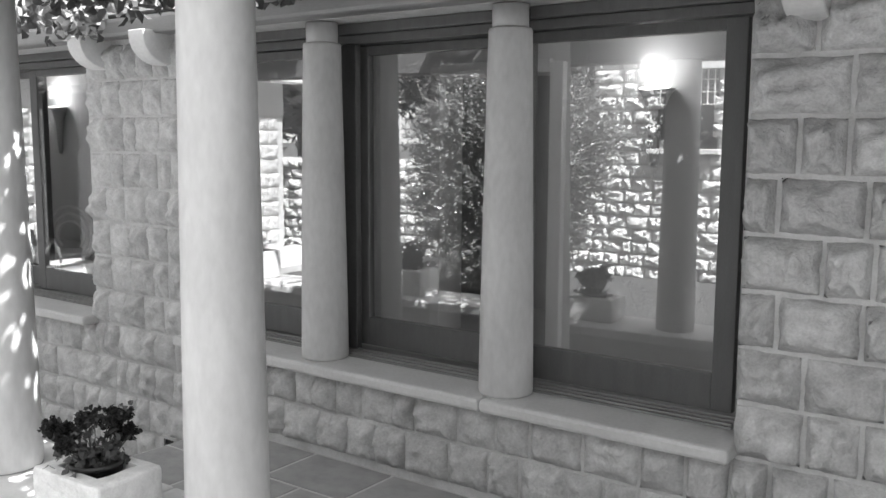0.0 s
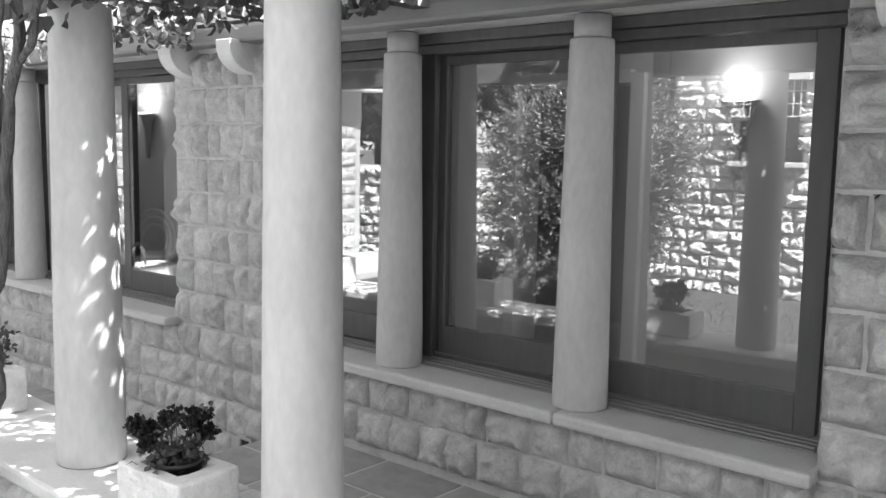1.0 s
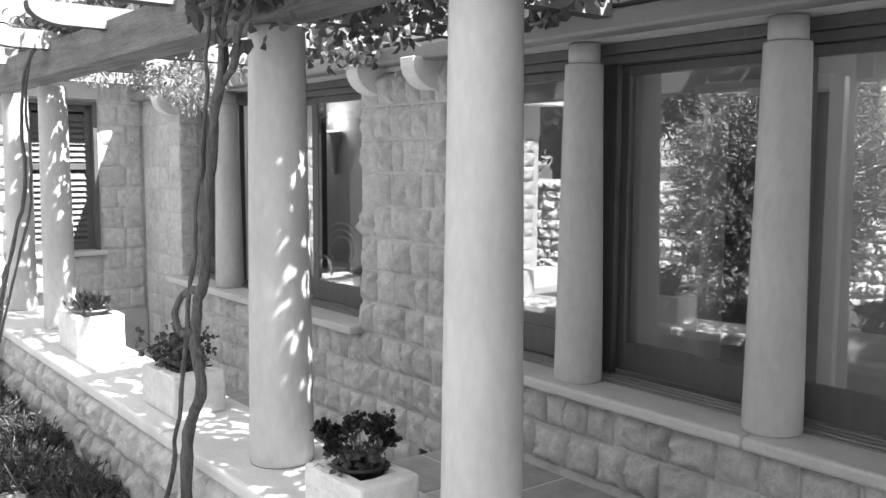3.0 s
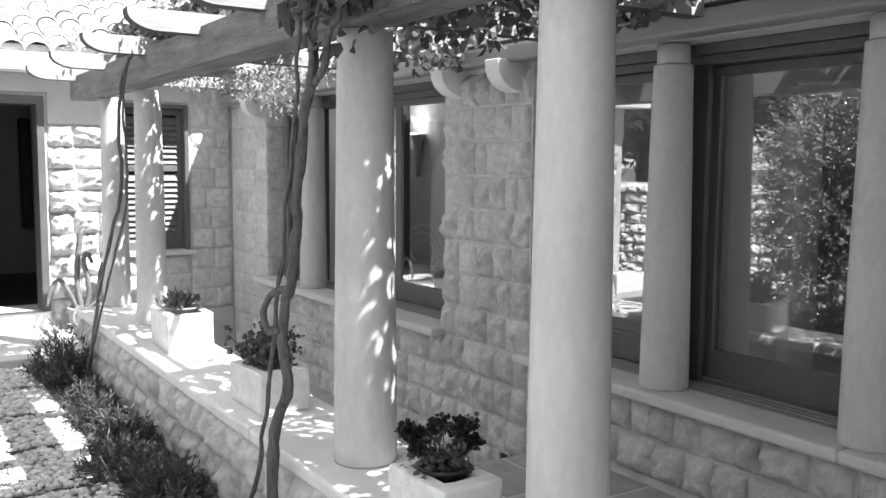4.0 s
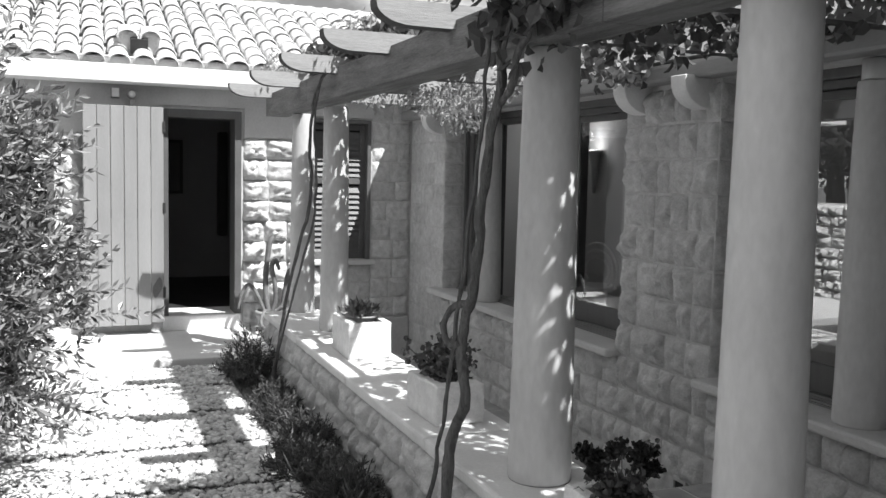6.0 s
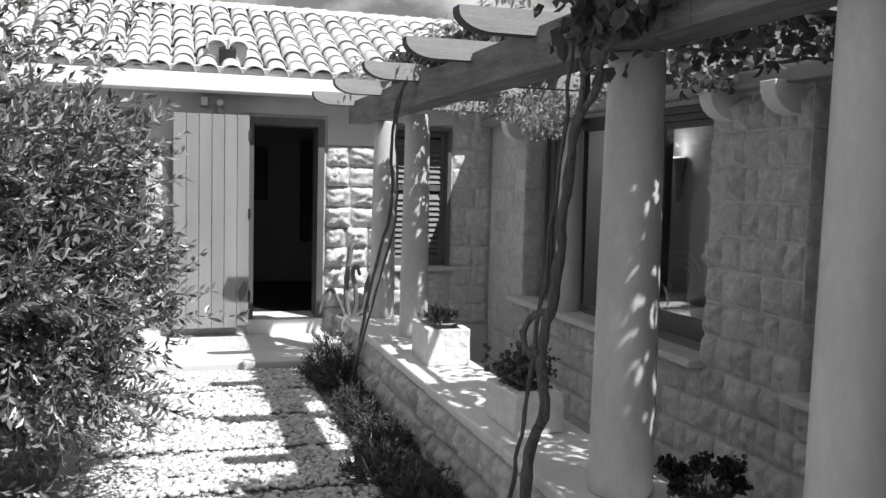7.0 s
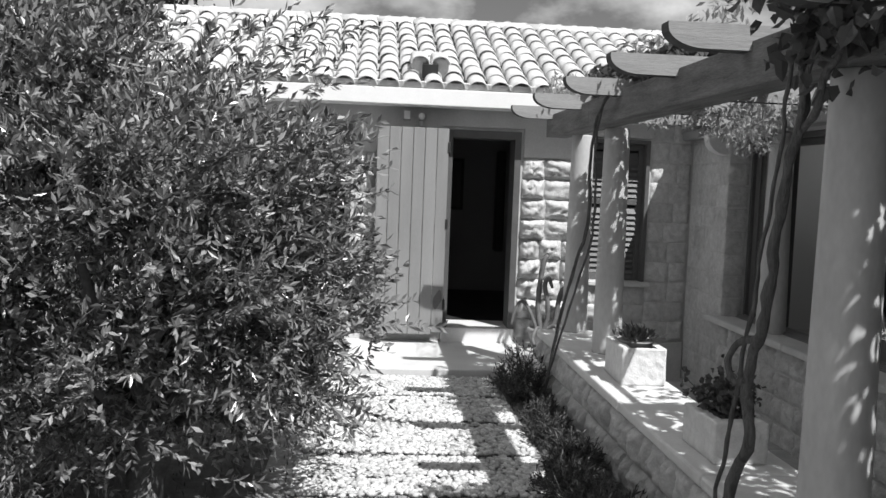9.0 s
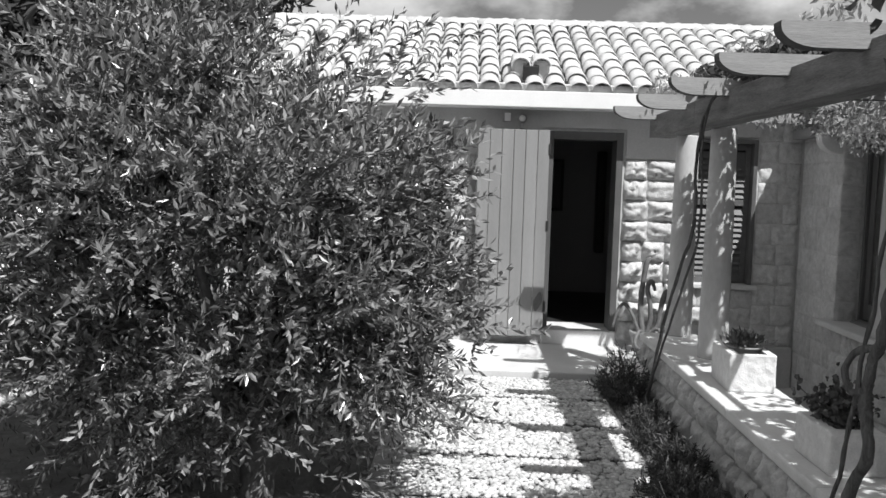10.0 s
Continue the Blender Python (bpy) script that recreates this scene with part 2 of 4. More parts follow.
def tube(points, radii, seg=8, bm=None, rough=0.0):
    """A bent tapering stem along points, smoothed."""
    bm = bm or bmesh.new()
    pts = [Vector(p) for p in points]
    fine, fr = [], []
    for i in range(len(pts) - 1):
        p0, p1, p2, p3 = pts[max(i - 1, 0)], pts[i], pts[i + 1], pts[min(i + 2, len(pts) - 1)]
        for k in range(4):
            u = k / 4
            fine.append(0.5 * ((2 * p1) + (p2 - p0) * u + (2 * p0 - 5 * p1 + 4 * p2 - p3) * u * u + (3 * p1 - p0 - 3 * p2 + p3) * u ** 3))
            fr.append(radii[i] * (1 - u) + radii[i + 1] * u)
    fine.append(pts[-1])
    fr.append(radii[-1])
    if rough >= 0.5:
        fine = [p + noise.noise_vector(p * 8.0) * 0.013 for p in fine]
    rings = []
    for i, p in enumerate(fine):
        d = (fine[min(i + 1, len(fine) - 1)] - fine[max(i - 1, 0)]).normalized()
        side = d.cross(Vector((0.3, 1, 0.2))).normalized()
        up = side.cross(d)
        ring = []
        for k in range(seg):
            a = 2 * math.pi * k / seg
            q = side * math.cos(a) + up * math.sin(a)
            r = fr[i] * (1 + rough * noise.noise((p + q * fr[i] * 2) * 22))
            ring.append(bm.verts.new(p + q * r))
        rings.append(ring)
    for a, b in zip(rings, rings[1:]):
        for i in range(seg):
            bm.faces.new((a[i], a[(i + 1) % seg], b[(i + 1) % seg], b[i]))
    bm.faces.new(list(reversed(rings[0])))
    bm.faces.new(rings[-1])
    return bm


def leaf_mesh(name, pos, way, length, width, mat, rng, fold=0.25, lobes=False):
    """Many small folded leaves in one mesh; pos, way: arrays of places and directions."""
    n = len(pos)
    way = way / (np.linalg.norm(way, axis=1, keepdims=True) + 1e-9)
    ref = rng.normal(size=(n, 3))
    side = np.cross(way, ref)
    side /= np.linalg.norm(side, axis=1, keepdims=True) + 1e-9
    nor = np.cross(side, way)
    L = (length * rng.uniform(0.7, 1.25, n))[:, None]
    W = (width * rng.uniform(0.75, 1.2, n))[:, None]
    if lobes:
        a = pos
        b = pos + way * L * 0.25 + side * W * 0.55 + nor * W * fold
        c = pos + way * L * 0.7 + side * W * 0.45 + nor * W * fold
        d = pos + way * L * 1.0 - nor * W * 0.15
        e = pos + way * L * 0.7 - side * W * 0.45 + nor * W * fold
        f = pos + way * L * 0.25 - side * W * 0.55 + nor * W * fold
        m = pos + way * L * 0.5
        verts = np.stack([a, b, c, d, e, f, m], 1).reshape(-1, 3)
        tri = np.array([[0, 1, 6], [1, 2, 6], [2, 3, 6], [3, 4, 6], [4, 5, 6], [5, 0, 6]])
        k = 7
    else:
        a = pos
        b = pos + way * L * 0.5 + side * W * 0.5 + nor * W * fold
        c = pos + way * L
        d = pos + way * L * 0.5 - side * W * 0.5 + nor * W * fold
        verts = np.stack([a, b, c, d], 1).reshape(-1, 3)
        tri = np.array([[0, 1, 2], [0, 2, 3]])
        k = 4
    faces = (tri[None] + (np.arange(n) * k)[:, None, None]).reshape(-1, 3)
    me = bpy.data.meshes.new(name)
    me.from_pydata(verts.tolist(), [], faces.tolist())
    me.materials.append(mat)
    return me


def leaves(name, pos, way, length, width, mat, parent, rng, label="", **kw):
    ob = new(name, leaf_mesh(name, np.asarray(pos, float), np.asarray(way, float), length, width, mat, rng, **kw))
    if parent is not None:
        ob.parent = parent
    if label:
        ob["label"] = label
    return ob


# rock-faced blocks: a few shared meshes, unit size, the face towards -x
ROCKS = []
for k in range(20):
    bm = bmesh.new()
    nu, nv = 13, 11
    grid = []
    off = Vector((k * 7.3, k * 3.1, 1.7))
    tilt_u, tilt_v = 0.5 * noise.noise(off * 1.3), 0.4 * noise.noise(off * 1.9)
    for i in range(nu + 1):
        row = []
        for j in range(nv + 1):
            u, v = i / nu, j / nv
            eu, ev = min(u, 1 - u), min(v, 1 - v)
            near = min(1.0, min(eu / 0.27, ev / 0.30) * (1.0 + 0.5 * noise.noise(Vector((u * 3, v * 3, 11)) + off)))
            swell = 1.0 - (1.0 - near) ** 1.7
            ridge = 1.0 - 2.0 * abs(noise.noise(Vector((u * 3.4, v * 3.0, 5)) + off))
            h = 0.60 + tilt_u * (u - 0.5) + tilt_v * (v - 0.5) + 0.42 * noise.noise(Vector((u * 2.2, v * 2.0, 0)) + off) + 0.24 * ridge
            h += 0.38 * noise.noise(Vector((u * 6.5, v * 5.5, 2)) + off)
            h = 0.03 + swell * max(0.12, h) + 0.13 * noise.noise(Vector((u * 15, v * 13, 8)) + off)
            ju = 0.03 * noise.noise(Vector((v * 4, 3, k)) + off) if eu == 0 else 0
            jv = 0.035 * noise.noise(Vector((u * 4, 9, k)) + off) if ev == 0 else 0
            row.append(bm.verts.new((-max(0.02, h), u - 0.5 + ju, v - 0.5 + jv)))
        grid.append(row)
    for i in range(nu):
        for j in range(nv):
            bm.faces.new((grid[i][j], grid[i][j + 1], grid[i + 1][j + 1], grid[i + 1][j]))
    ring = [grid[i][0] for i in range(nu + 1)] + [grid[nu][j] for j in range(1, nv + 1)] + [grid[i][nv] for i in range(nu - 1, -1, -1)] + [grid[0][j] for j in range(nv - 1, 0, -1)]
    back = [bm.verts.new((0.4, v.co.y, v.co.z)) for v in ring]
    for i in range(len(ring)):
        bm.faces.new((ring[i], ring[(i + 1) % len(ring)], back[(i + 1) % len(ring)], back[i]))
    bmesh.ops.recalc_face_normals(bm, faces=list(bm.faces))
    me = bpy.data.meshes.new("stone")
    bm.to_mesh(me)
    bm.free()
    me.materials.append(M_STONE)
    shade(me, True)
    ROCKS.append(me)


def stone_courses(parent, axis, face, a0, a1, z0, z1, course, wmin, wmax, seed, proud=0.058, gap=0.012, holes=(), rocks=ROCKS):
    """Rock-faced blocks, each an object, laid in courses on a wall. axis 'x': the wall faces -x at x = face and runs along y; 'y': faces -y, runs along x."""
    rng = random.Random(seed)
    count = max(1, round((z1 - z0) / course))
    ch = (z1 - z0) / count
    for c in range(count):
        zb = z0 + c * ch
        a = a0
        while a < a1 - 0.02:
            w = rng.uniform(wmin, wmax)
            if a1 - (a + w) < wmin * 0.8:
                w = a1 - a
            mid, zc = a + w / 2, zb + ch / 2
            blocked = any(h0 - 0.01 < mid < h1 + 0.01 and g0 < zc < g1 for h0, h1, g0, g1 in holes)
            if not blocked:
                ob = new("stone", rng.choice(rocks))
                p = proud * rng.uniform(0.7, 1.3)
                sx = -1 if rng.random() < 0.5 else 1
                size = Matrix.Diagonal((p, (w - gap) * sx, (ch - gap) * rng.choice((1, -1)), 1))
                if axis == "x":
                    m = Matrix.Translation((face, mid, zc)) @ size
                else:
                    m = Matrix.Translation((mid, face, zc)) @ Matrix.Rotation(radians(90), 4, "Z") @ size
                ob.matrix_world = m
                ob.parent = parent
            a += w


# ---- setting: ground, paving, walls ----
GX = 5.07
ground_bm = bmesh.new()
gv = {}
xs = [-300, -60, -20, -8] + [-4 + 0.4 * i for i in range(18)] + [3.24, 3.6, 6, 20, 60, 300]
ys = [-300, -60, -20, -8] + [-4 + 0.5 * i for i in range(28)] + [12, 20, 60, 300]
for i, x in enumerate(xs):
    for j, y in enumerate(ys):
        near = -4 < x < 2.9 and -4 < y < 9
        gv[i, j] = ground_bm.verts.new((x, y, (-0.6 if x > 3.5 else -0.03) + (0.025 * noise.noise(Vector((x * 1.3, y * 1.3, 0))) if near else 0)))
for i in range(len(xs) - 1):
    for j in range(len(ys) - 1):
        ground_bm.faces.new((gv[i, j], gv[i + 1, j], gv[i + 1, j + 1], gv[i, j + 1]))
ground = tagged(part("ground", ground_bm, M_SOIL, smooth=True), "dry dark soil of a small garden bed", "ground", kind="structure")

FLOOR_Z, LOWER_Z, STEP_AT = 0.025, -0.31, 4.12
bm = box(3.6, 5.2, -6, STEP_AT, -0.6, FLOOR_Z)
box(3.6, 5.2, STEP_AT + 0.001, 9.4, -0.6, LOWER_Z, bm=bm)
patio = tagged(part("floor", bm, M_GROUT), "patio floor of granular stone tiles with pale joints and one step down", "floor", kind="structure")
rng = random.Random(5)
bm = box(-0.5, 0.5, -0.5, 0.5, -0.5, 0.5)
for v in bm.verts:
    if v.co.z > 0:
        v.co.x *= 0.985
        v.co.y *= 0.985
tile_proto = bpy.data.meshes.new("tile")
bm.to_mesh(tile_proto)
bm.free()
tile_proto.materials.append(M_PAVING)
TILES = []
for r in range(4):
    x1 = 5.06 - r * 0.37
    x0 = max(x1 - 0.37, 3.7)
    for c in range(26):
        y0 = -3.6 + c * 0.5 + (0.25 if r % 2 else 0)
        y1 = min(y0 + 0.5, STEP_AT) if y0 < STEP_AT - 0.1 else y0 + 0.5
        if x1 - x0 > 0.05 and y1 < 9.4:
            TILES.append(((x0 + x1) / 2, (y0 + y1) / 2, x1 - x0 - 0.014, y1 - y0 - 0.014, FLOOR_Z if y1 < STEP_AT + 0.05 else LOWER_Z))

wall_house = tagged(empty("wall_house"), "house wall of rock-faced limestone blocks in even courses", "wall", kind="structure")
bm = bmesh.new()
for y0, y1, z0, z1 in ((-6, 1.31, -0.6, 2.3), (4.38, 5.28, -0.6, 2.3), (8.36, 9.3, -0.6, 2.3), (1.31, 4.38, -0.6, 0.46), (5.28, 8.36, -0.6, 0.46), (1.31, 4.38, 2.172, 2.3), (5.28, 8.36, 2.172, 2.3)):
    box(GX, 5.42, y0, y1, z0, z1, bm=bm)
part("masonry", bm, M_MORTAR, wall_house)

wall_facade = tagged(empty("wall_facade"), "end wall with rock-faced limestone courses below a smooth rendered band", "wall", kind="structure")
FX = 9.32
bm = bmesh.new()
for x0, x1, z0, z1 in ((-0.7, 0.62, 0, 2.5), (1.6, 2.54, 0, 2.5), (3.29, 3.95, -0.6, 2.5), (4.62, 5.42, -0.6, 2.5), (0.62, 1.6, 0, 0.9), (0.62, 1.6, 2.2, 2.5), (2.54, 3.29, 2.19, 2.5), (3.95, 4.62, -0.6, 0.72), (3.95, 4.62, 2.16, 2.5)):
    box(x0, x1, FX, FX + 0.32, z0, z1, bm=bm)
part("masonry", bm, M_MORTAR, wall_facade)
bm = bmesh.new()
for x0, x1, z0, z1 in ((-0.7, 0.6, 1.94, 2.42), (0.6, 1.62, 2.22, 2.42), (1.62, 2.5, 1.94, 2.42), (2.5, 3.32, 2.22, 2.42), (3.32, 3.93, 1.94, 2.42), (3.93, 4.64, 2.18, 2.42)):
    box(x0, x1, FX - 0.022, FX + 0.01, z0, z1, bm=bm)
part("render_band", bm, M_PLASTER, wall_facade, "smooth grey render under the eave")

part("plinth", box(3.68, 5.06, FX - 0.05, FX + 0.005, -0.32, 0.10, 0.008), M_PLASTER, wall_facade, "smooth rendered plinth")

# low wall
low_wall = tagged(empty("wall_low"), "low garden wall of rough limestone with a smooth pale slab on top", "wall", kind="structure")
part("masonry", box(3.275, 3.66, -6, 7.74, -0.6, 0.385), M_MORTAR, low_wall)
capb = [-6.0, -4.0, -2.6, -1.2, 0.2, 1.45, 2.75, 4.02, 5.3, 6.55, 7.78]
for a, b in zip(capb, capb[1:]):
    part("slab", box(3.235, 3.71, a + 0.001, b - 0.001, 0.388, 0.45, 0.014), M_CAP, low_wall, smooth=False)

# terrace before the far door
terrace = tagged(part("pavement", box(-1.0, 3.64, 7.93, 9.4, -0.6, 0.055, 0.012), M_SLAB), "pale smooth concrete terrace slab in front of the far door", "pavement", kind="structure")
threshold = tagged(part("threshold", box(2.542, 3.288, 9.262, 9.8, 0.05, 0.2, 0.01), M_CAP), "pale stone threshold at the far door", "doorstep", kind="structure")

# pebble path in panels
path_base = tagged(part("path", box(1.25, 2.90, -4, 7.92, -0.1, -0.012), M_GRAVEL), "garden path of pale pebbles set in panels with dark joints", "path", kind="structure")
rngn = np.random.default_rng(3)
ico = bmesh.new()
bmesh.ops.create_icosphere(ico, subdivisions=1, radius=1.0)
iv = np.array([v.co[:] for v in ico.verts])
ico.verts.index_update()
ifc = np.array([[v.index for v in f.verts] for f in ico.faces])
ico.free()


def pebbles(name, x0, x1, y0, y1, size, mat, parent, n, zc=0.0):
    x = rngn.uniform(x0, x1, n)
    y = rngn.uniform(y0, y1, n)
    s = rngn.uniform(0.6, 1.25, n) * size
    sc = np.stack([s * rngn.uniform(0.8, 1.4, n), s * rngn.uniform(0.7, 1.1, n), s * rngn.uniform(0.5, 0.7, n)], 1)
    a = rngn.uniform(0, math.pi, n)
    v = iv[None] * sc[:, None]
    ca, sa = np.cos(a)[:, None], np.sin(a)[:, None]
    vx = v[..., 0] * ca - v[..., 1] * sa + x[:, None]
    vy = v[..., 0] * sa + v[..., 1] * ca + y[:, None]
    vz = v[..., 2] + zc + rngn.uniform(-0.004, 0.008, n)[:, None]
    verts = np.stack([vx, vy, vz], -1).reshape(-1, 3)
    faces = (ifc[None] + (np.arange(n) * len(iv))[:, None, None]).reshape(-1, 3)
    me = bpy.data.meshes.new(name)
    me.from_pydata(verts.tolist(), [], faces.tolist())
    me.materials.append(mat)
    shade(me)
    ob = new(name, me)
    ob.parent = parent
    ob["kind"] = "stuff"
    return ob


joints = [7.90, 7.16, 6.42, 5.68, 4.94, 4.20, 3.46, 2.72, 1.98]
for b, a in zip(joints, joints[1:]):
    pebbles("pebbles", 1.42, 2.86, a + 0.035, b - 0.035, 0.021, M_PEBBLE, path_base, 2000)

# garden wall opposite, seen only in the window panes and through the olive
# Pale limestone raised in colour to look strongly sunlit in the panes.
M_GARDEN = material("limestone_painted_sunlit", 0.55, 0.78, 0.9, 18.0, 90.0, 0.9, 0.6, stain=0.2, world=True)
GROCKS = []
for me in ROCKS[:12]:
    m2 = me.copy()
    m2.materials[0] = M_GARDEN
    GROCKS.append(m2)
garden_wall = tagged(empty("wall_garden"), "sunlit boundary wall of rough limestone beside the garden", "wall", kind="structure")
bm = bmesh.new()
box(-1.9, -1.45, 4.82, 16, -0.2, 1.33, bm=bm)
box(-1.9, -1.45, -6, 4.82, -0.2, 2.95, bm=bm)
part("masonry", bm, M_MORTAR, garden_wall)
opening = tagged(empty("window_garden"), "small barred window with a plant on its ledge in the boundary wall", "window", kind="structure")
# Near-black sheet painted as the shade behind the bars.
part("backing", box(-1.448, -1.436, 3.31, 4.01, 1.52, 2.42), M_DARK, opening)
part("ledge", box(-1.45, -1.26, 3.24, 4.08, 1.46, 1.52, 0.008), M_CAP, opening)
part("lintel", box(-1.45, -1.33, 3.24, 4.08, 2.42, 2.52, 0.008), M_CAP, opening)
for k in range(9):
    part("bar", box(-1.40, -1.385, 3.34 + 0.078 * k, 3.352 + 0.078 * k, 2.02, 2.42), M_WHITE, opening)
for z in (2.02, 2.16, 2.30):
    part("rail", box(-1.402, -1.383, 3.31, 4.01, z, z + 0.012), M_WHITE, opening)
rq = np.random.default_rng(31)
ledge_plant = tagged(empty("potted_plant", (-1.35, 3.72, 1.52)), "bushy dark plant in a small trough on the window ledge", "potted plant")
part("trough", box(-0.06, 0.06, -0.22, 0.22, 0.0, 0.10, 0.01), M_SAUCER, ledge_plant)
leaves("leaves", rq.normal(size=(420, 3)) * np.array([0.05, 0.15, 0.10]) + np.array([0, 0, 0.22]), rq.normal(size=(420, 3)) + np.array([0.2, 0, 0.3]), 0.055, 0.035, M_GERANIUM, ledge_plant, rq, lobes=True)
# Unseen wall, added behind the camera to enclose the garden.
wall_back = tagged(part("wall_back", box(-1.9, 5.42, -6.3, -6.0, -0.2, 2.6), M_PLASTER), "plain rendered wall added out of view to close the garden", "wall", kind="structure")

# ---- roofs ----
roof_main = tagged(part("ceiling", box(5.0, 9.6, -6, 9.3, 2.305, 2.5), M_ROOM), "plain ceiling slab of the main house", "ceiling", kind="structure")
plate = tagged(part("wall_plate", box(4.93, 5.066, -6, 9.28, 2.17, 2.27, 0.02), M_PLATE), "painted timber plate along the house wall", "beam", kind="structure")
plate2 = tagged(part("trim", box(5.24, 5.40, 1.31, 8.36, 2.12, 2.171, 0.006), M_FRAME), "dark narrow board below the wall plate", "trim", kind="structure")

roof = tagged(empty("roof", (0, 0, 0)), "low-pitched roof of pale clay barrel tiles with a mortared ridge", "roof", kind="structure")
E0, EZ, R0, RZ = 9.01, 2.53, 11.5, 3.56
pitch = math.atan2(RZ - EZ, R0 - E0)
slope_len = math.hypot(RZ - EZ, R0 - E0)
bm = box(-0.9, 5.6, 0, slope_len, -0.10, -0.02)
for v in bm.verts:
    v.co = Matrix.Translation((0, E0, EZ)) @ Matrix.Rotation(pitch, 4, "X") @ v.co
part("deck", bm, M_PAN, roof)
bm = box(-0.9, 5.6, 0.02, 0.06, -0.03, 0.075)
bm.transform(Matrix.Translation((0, E0, EZ)) @ Matrix.Rotation(pitch, 4, "X"))
part("eave_mortar", bm, M_MORTAR, roof)
bm = box(-0.9, 5.6, R0, R0 + 3, 2.3, RZ - 0.3)
part("rear_slope", bm, M_PAN, roof)
fascia = tagged(part("trim", box(-0.9, 5.0, 8.985, 9.295, 2.39, 2.545, 0.006), M_WHITE), "white painted eave board under the roof tiles", "fascia", kind="structure")


def barrel(r0, r1, length, thick=0.012, seg=9, up=True):
    bm = bmesh.new()
    rings = []
    for yy, r in ((0.0, r0), (length, r1)):
        for rr in (r, r - thick):
            ring = []
            for i in range(seg + 1):
                a = math.pi * i / seg
                ring.append(bm.verts.new((rr * math.cos(a), yy, (rr * math.sin(a) * 0.85 if up else -rr * math.sin(a) * 0.6))))
            rings.append(ring)
    fo, fi, bo, bi = rings
    for i in range(seg):
        bm.faces.new((fo[i], fo[i + 1], bo[i + 1], bo[i]))
        bm.faces.new((fi[i + 1], fi[i], bi[i], bi[i + 1]))
        bm.faces.new((fo[i + 1], fo[i], fi[i], fi[i + 1]))
        bm.faces.new((bo[i], bo[i + 1], bi[i + 1], bi[i]))
    bmesh.ops.recalc_face_normals(bm, faces=list(bm.faces))
    return bm


ROOF_M = Matrix.Translation((0, E0, EZ)) @ Matrix.Rotation(pitch, 4, "X")
STEP_X, STEP_Y = 0.213, 0.305
rows_n = int(slope_len / STEP_Y) + 1
cover_mes = []
for k in range(4):
    bm = barrel(0.096 + 0.003 * k, 0.082 + 0.002 * k, 0.40)
    me = bpy.data.meshes.new("roof_tile")
    bm.to_mesh(me)
    bm.free()
    me.materials.append(M_TILE)
    shade(me, True)
    cover_mes.append(me)
pan_me = bpy.data.meshes.new("pan")
bm = barrel(0.085, 0.085, 0.40, up=False)
bm.to_mesh(bm_me := pan_me)
bm.free()
TILE_ROWS = []
rng = random.Random(9)
pan_bm = bmesh.new()
cols_n = 29
for c in range(cols_n):
    x = 5.35 - c * STEP_X
    for r in range(rows_n):
        if r * STEP_Y + 0.36 > slope_len + 0.12:
            continue
        TILE_ROWS.append((x + rng.uniform(-0.006, 0.006), r * STEP_Y - 0.012 + rng.uniform(-0.008, 0.008), 0.02, rng.uniform(-1.5, 1.5), rng.choice(cover_mes), c, r))
        tmp = pan_me.copy()
        tmp.transform(ROOF_M @ Matrix.Translation((x + STEP_X / 2, r * STEP_Y + 0.03, 0.05)) @ Matrix.Rotation(radians(-2.5), 4, "X"))
        pan_bm.from_mesh(tmp)
        bpy.data.meshes.remove(tmp)
pans = part("pan_tiles", pan_bm, M_PAN, roof, smooth=True)
pans["kind"] = "stuff"
bm = bmesh.new()
for c in range(14):
    x = -0.9 + c * 0.45
    t2 = barrel(0.10, 0.088, 0.48)
    tm = bpy.data.meshes.new("tmp")
    t2.to_mesh(tm)
    t2.free()
    tm.transform(Matrix.Translation((x, R0 - 0.02, RZ + 0.015)) @ Matrix.Rotation(radians(-90), 4, "Z") @ Matrix.Rotation(radians(2), 4, "X"))
    bm.from_mesh(tm)
    bpy.data.meshes.remove(tm)
part("ridge_tiles", bm, M_TILE, roof, smooth=True)["kind"] = "stuff"

# small roof vent: two raised tiles over a dark shade block between mortar cheeks
vent = tagged(empty("roof_vent"), "small raised tile vent with a dark opening in the roof", "roof vent")
for dx in (-0.10, 0.10):
    bm = barrel(0.098, 0.088, 0.42, 0.014)
    bm.transform(ROOF_M @ Matrix.Translation((2.34 + dx, 0.27, 0.185)) @ Matrix.Rotation(radians(-8), 4, "X"))
    part("tile", bm, M_TILE, vent, smooth=True)
    bm = box(2.34 + dx - 0.085, 2.34 + dx + 0.085, 0.31, 0.60, 0.0, 0.235, 0.03)
    bm.transform(ROOF_M)
    part("cheek", bm, M_PAN, vent)
# Solid dark block painted as the shade inside the opening.
bm = box(2.262, 2.418, 0.268, 0.40, 0.04, 0.185, 0.006)
bm.transform(ROOF_M)
part("hollow", bm, M_DARK, vent, "dark block painted as shade in the opening")

# ---- rooms behind the openings ----
room = tagged(empty("wall_room"), "white inner walls of the living room behind the panes", "wall", kind="structure")
bm = bmesh.new()
# The gap at y -2.6 to -0.6 is unseen, made for the fill lamp.
box(6.75, 6.95, -4, -2.6, 0.0, 2.3, bm=bm)
box(6.75, 6.95, -0.6, 2.99, 0.0, 2.3, bm=bm)
box(6.75, 6.95, -2.6, -0.6, 0.0, 0.9, bm=bm)
box(6.75, 6.95, -2.6, -0.6, 2.1, 2.3, bm=bm)
box(6.75, 6.95, 3.85, 9.3, 0.0, 2.3, bm=bm)
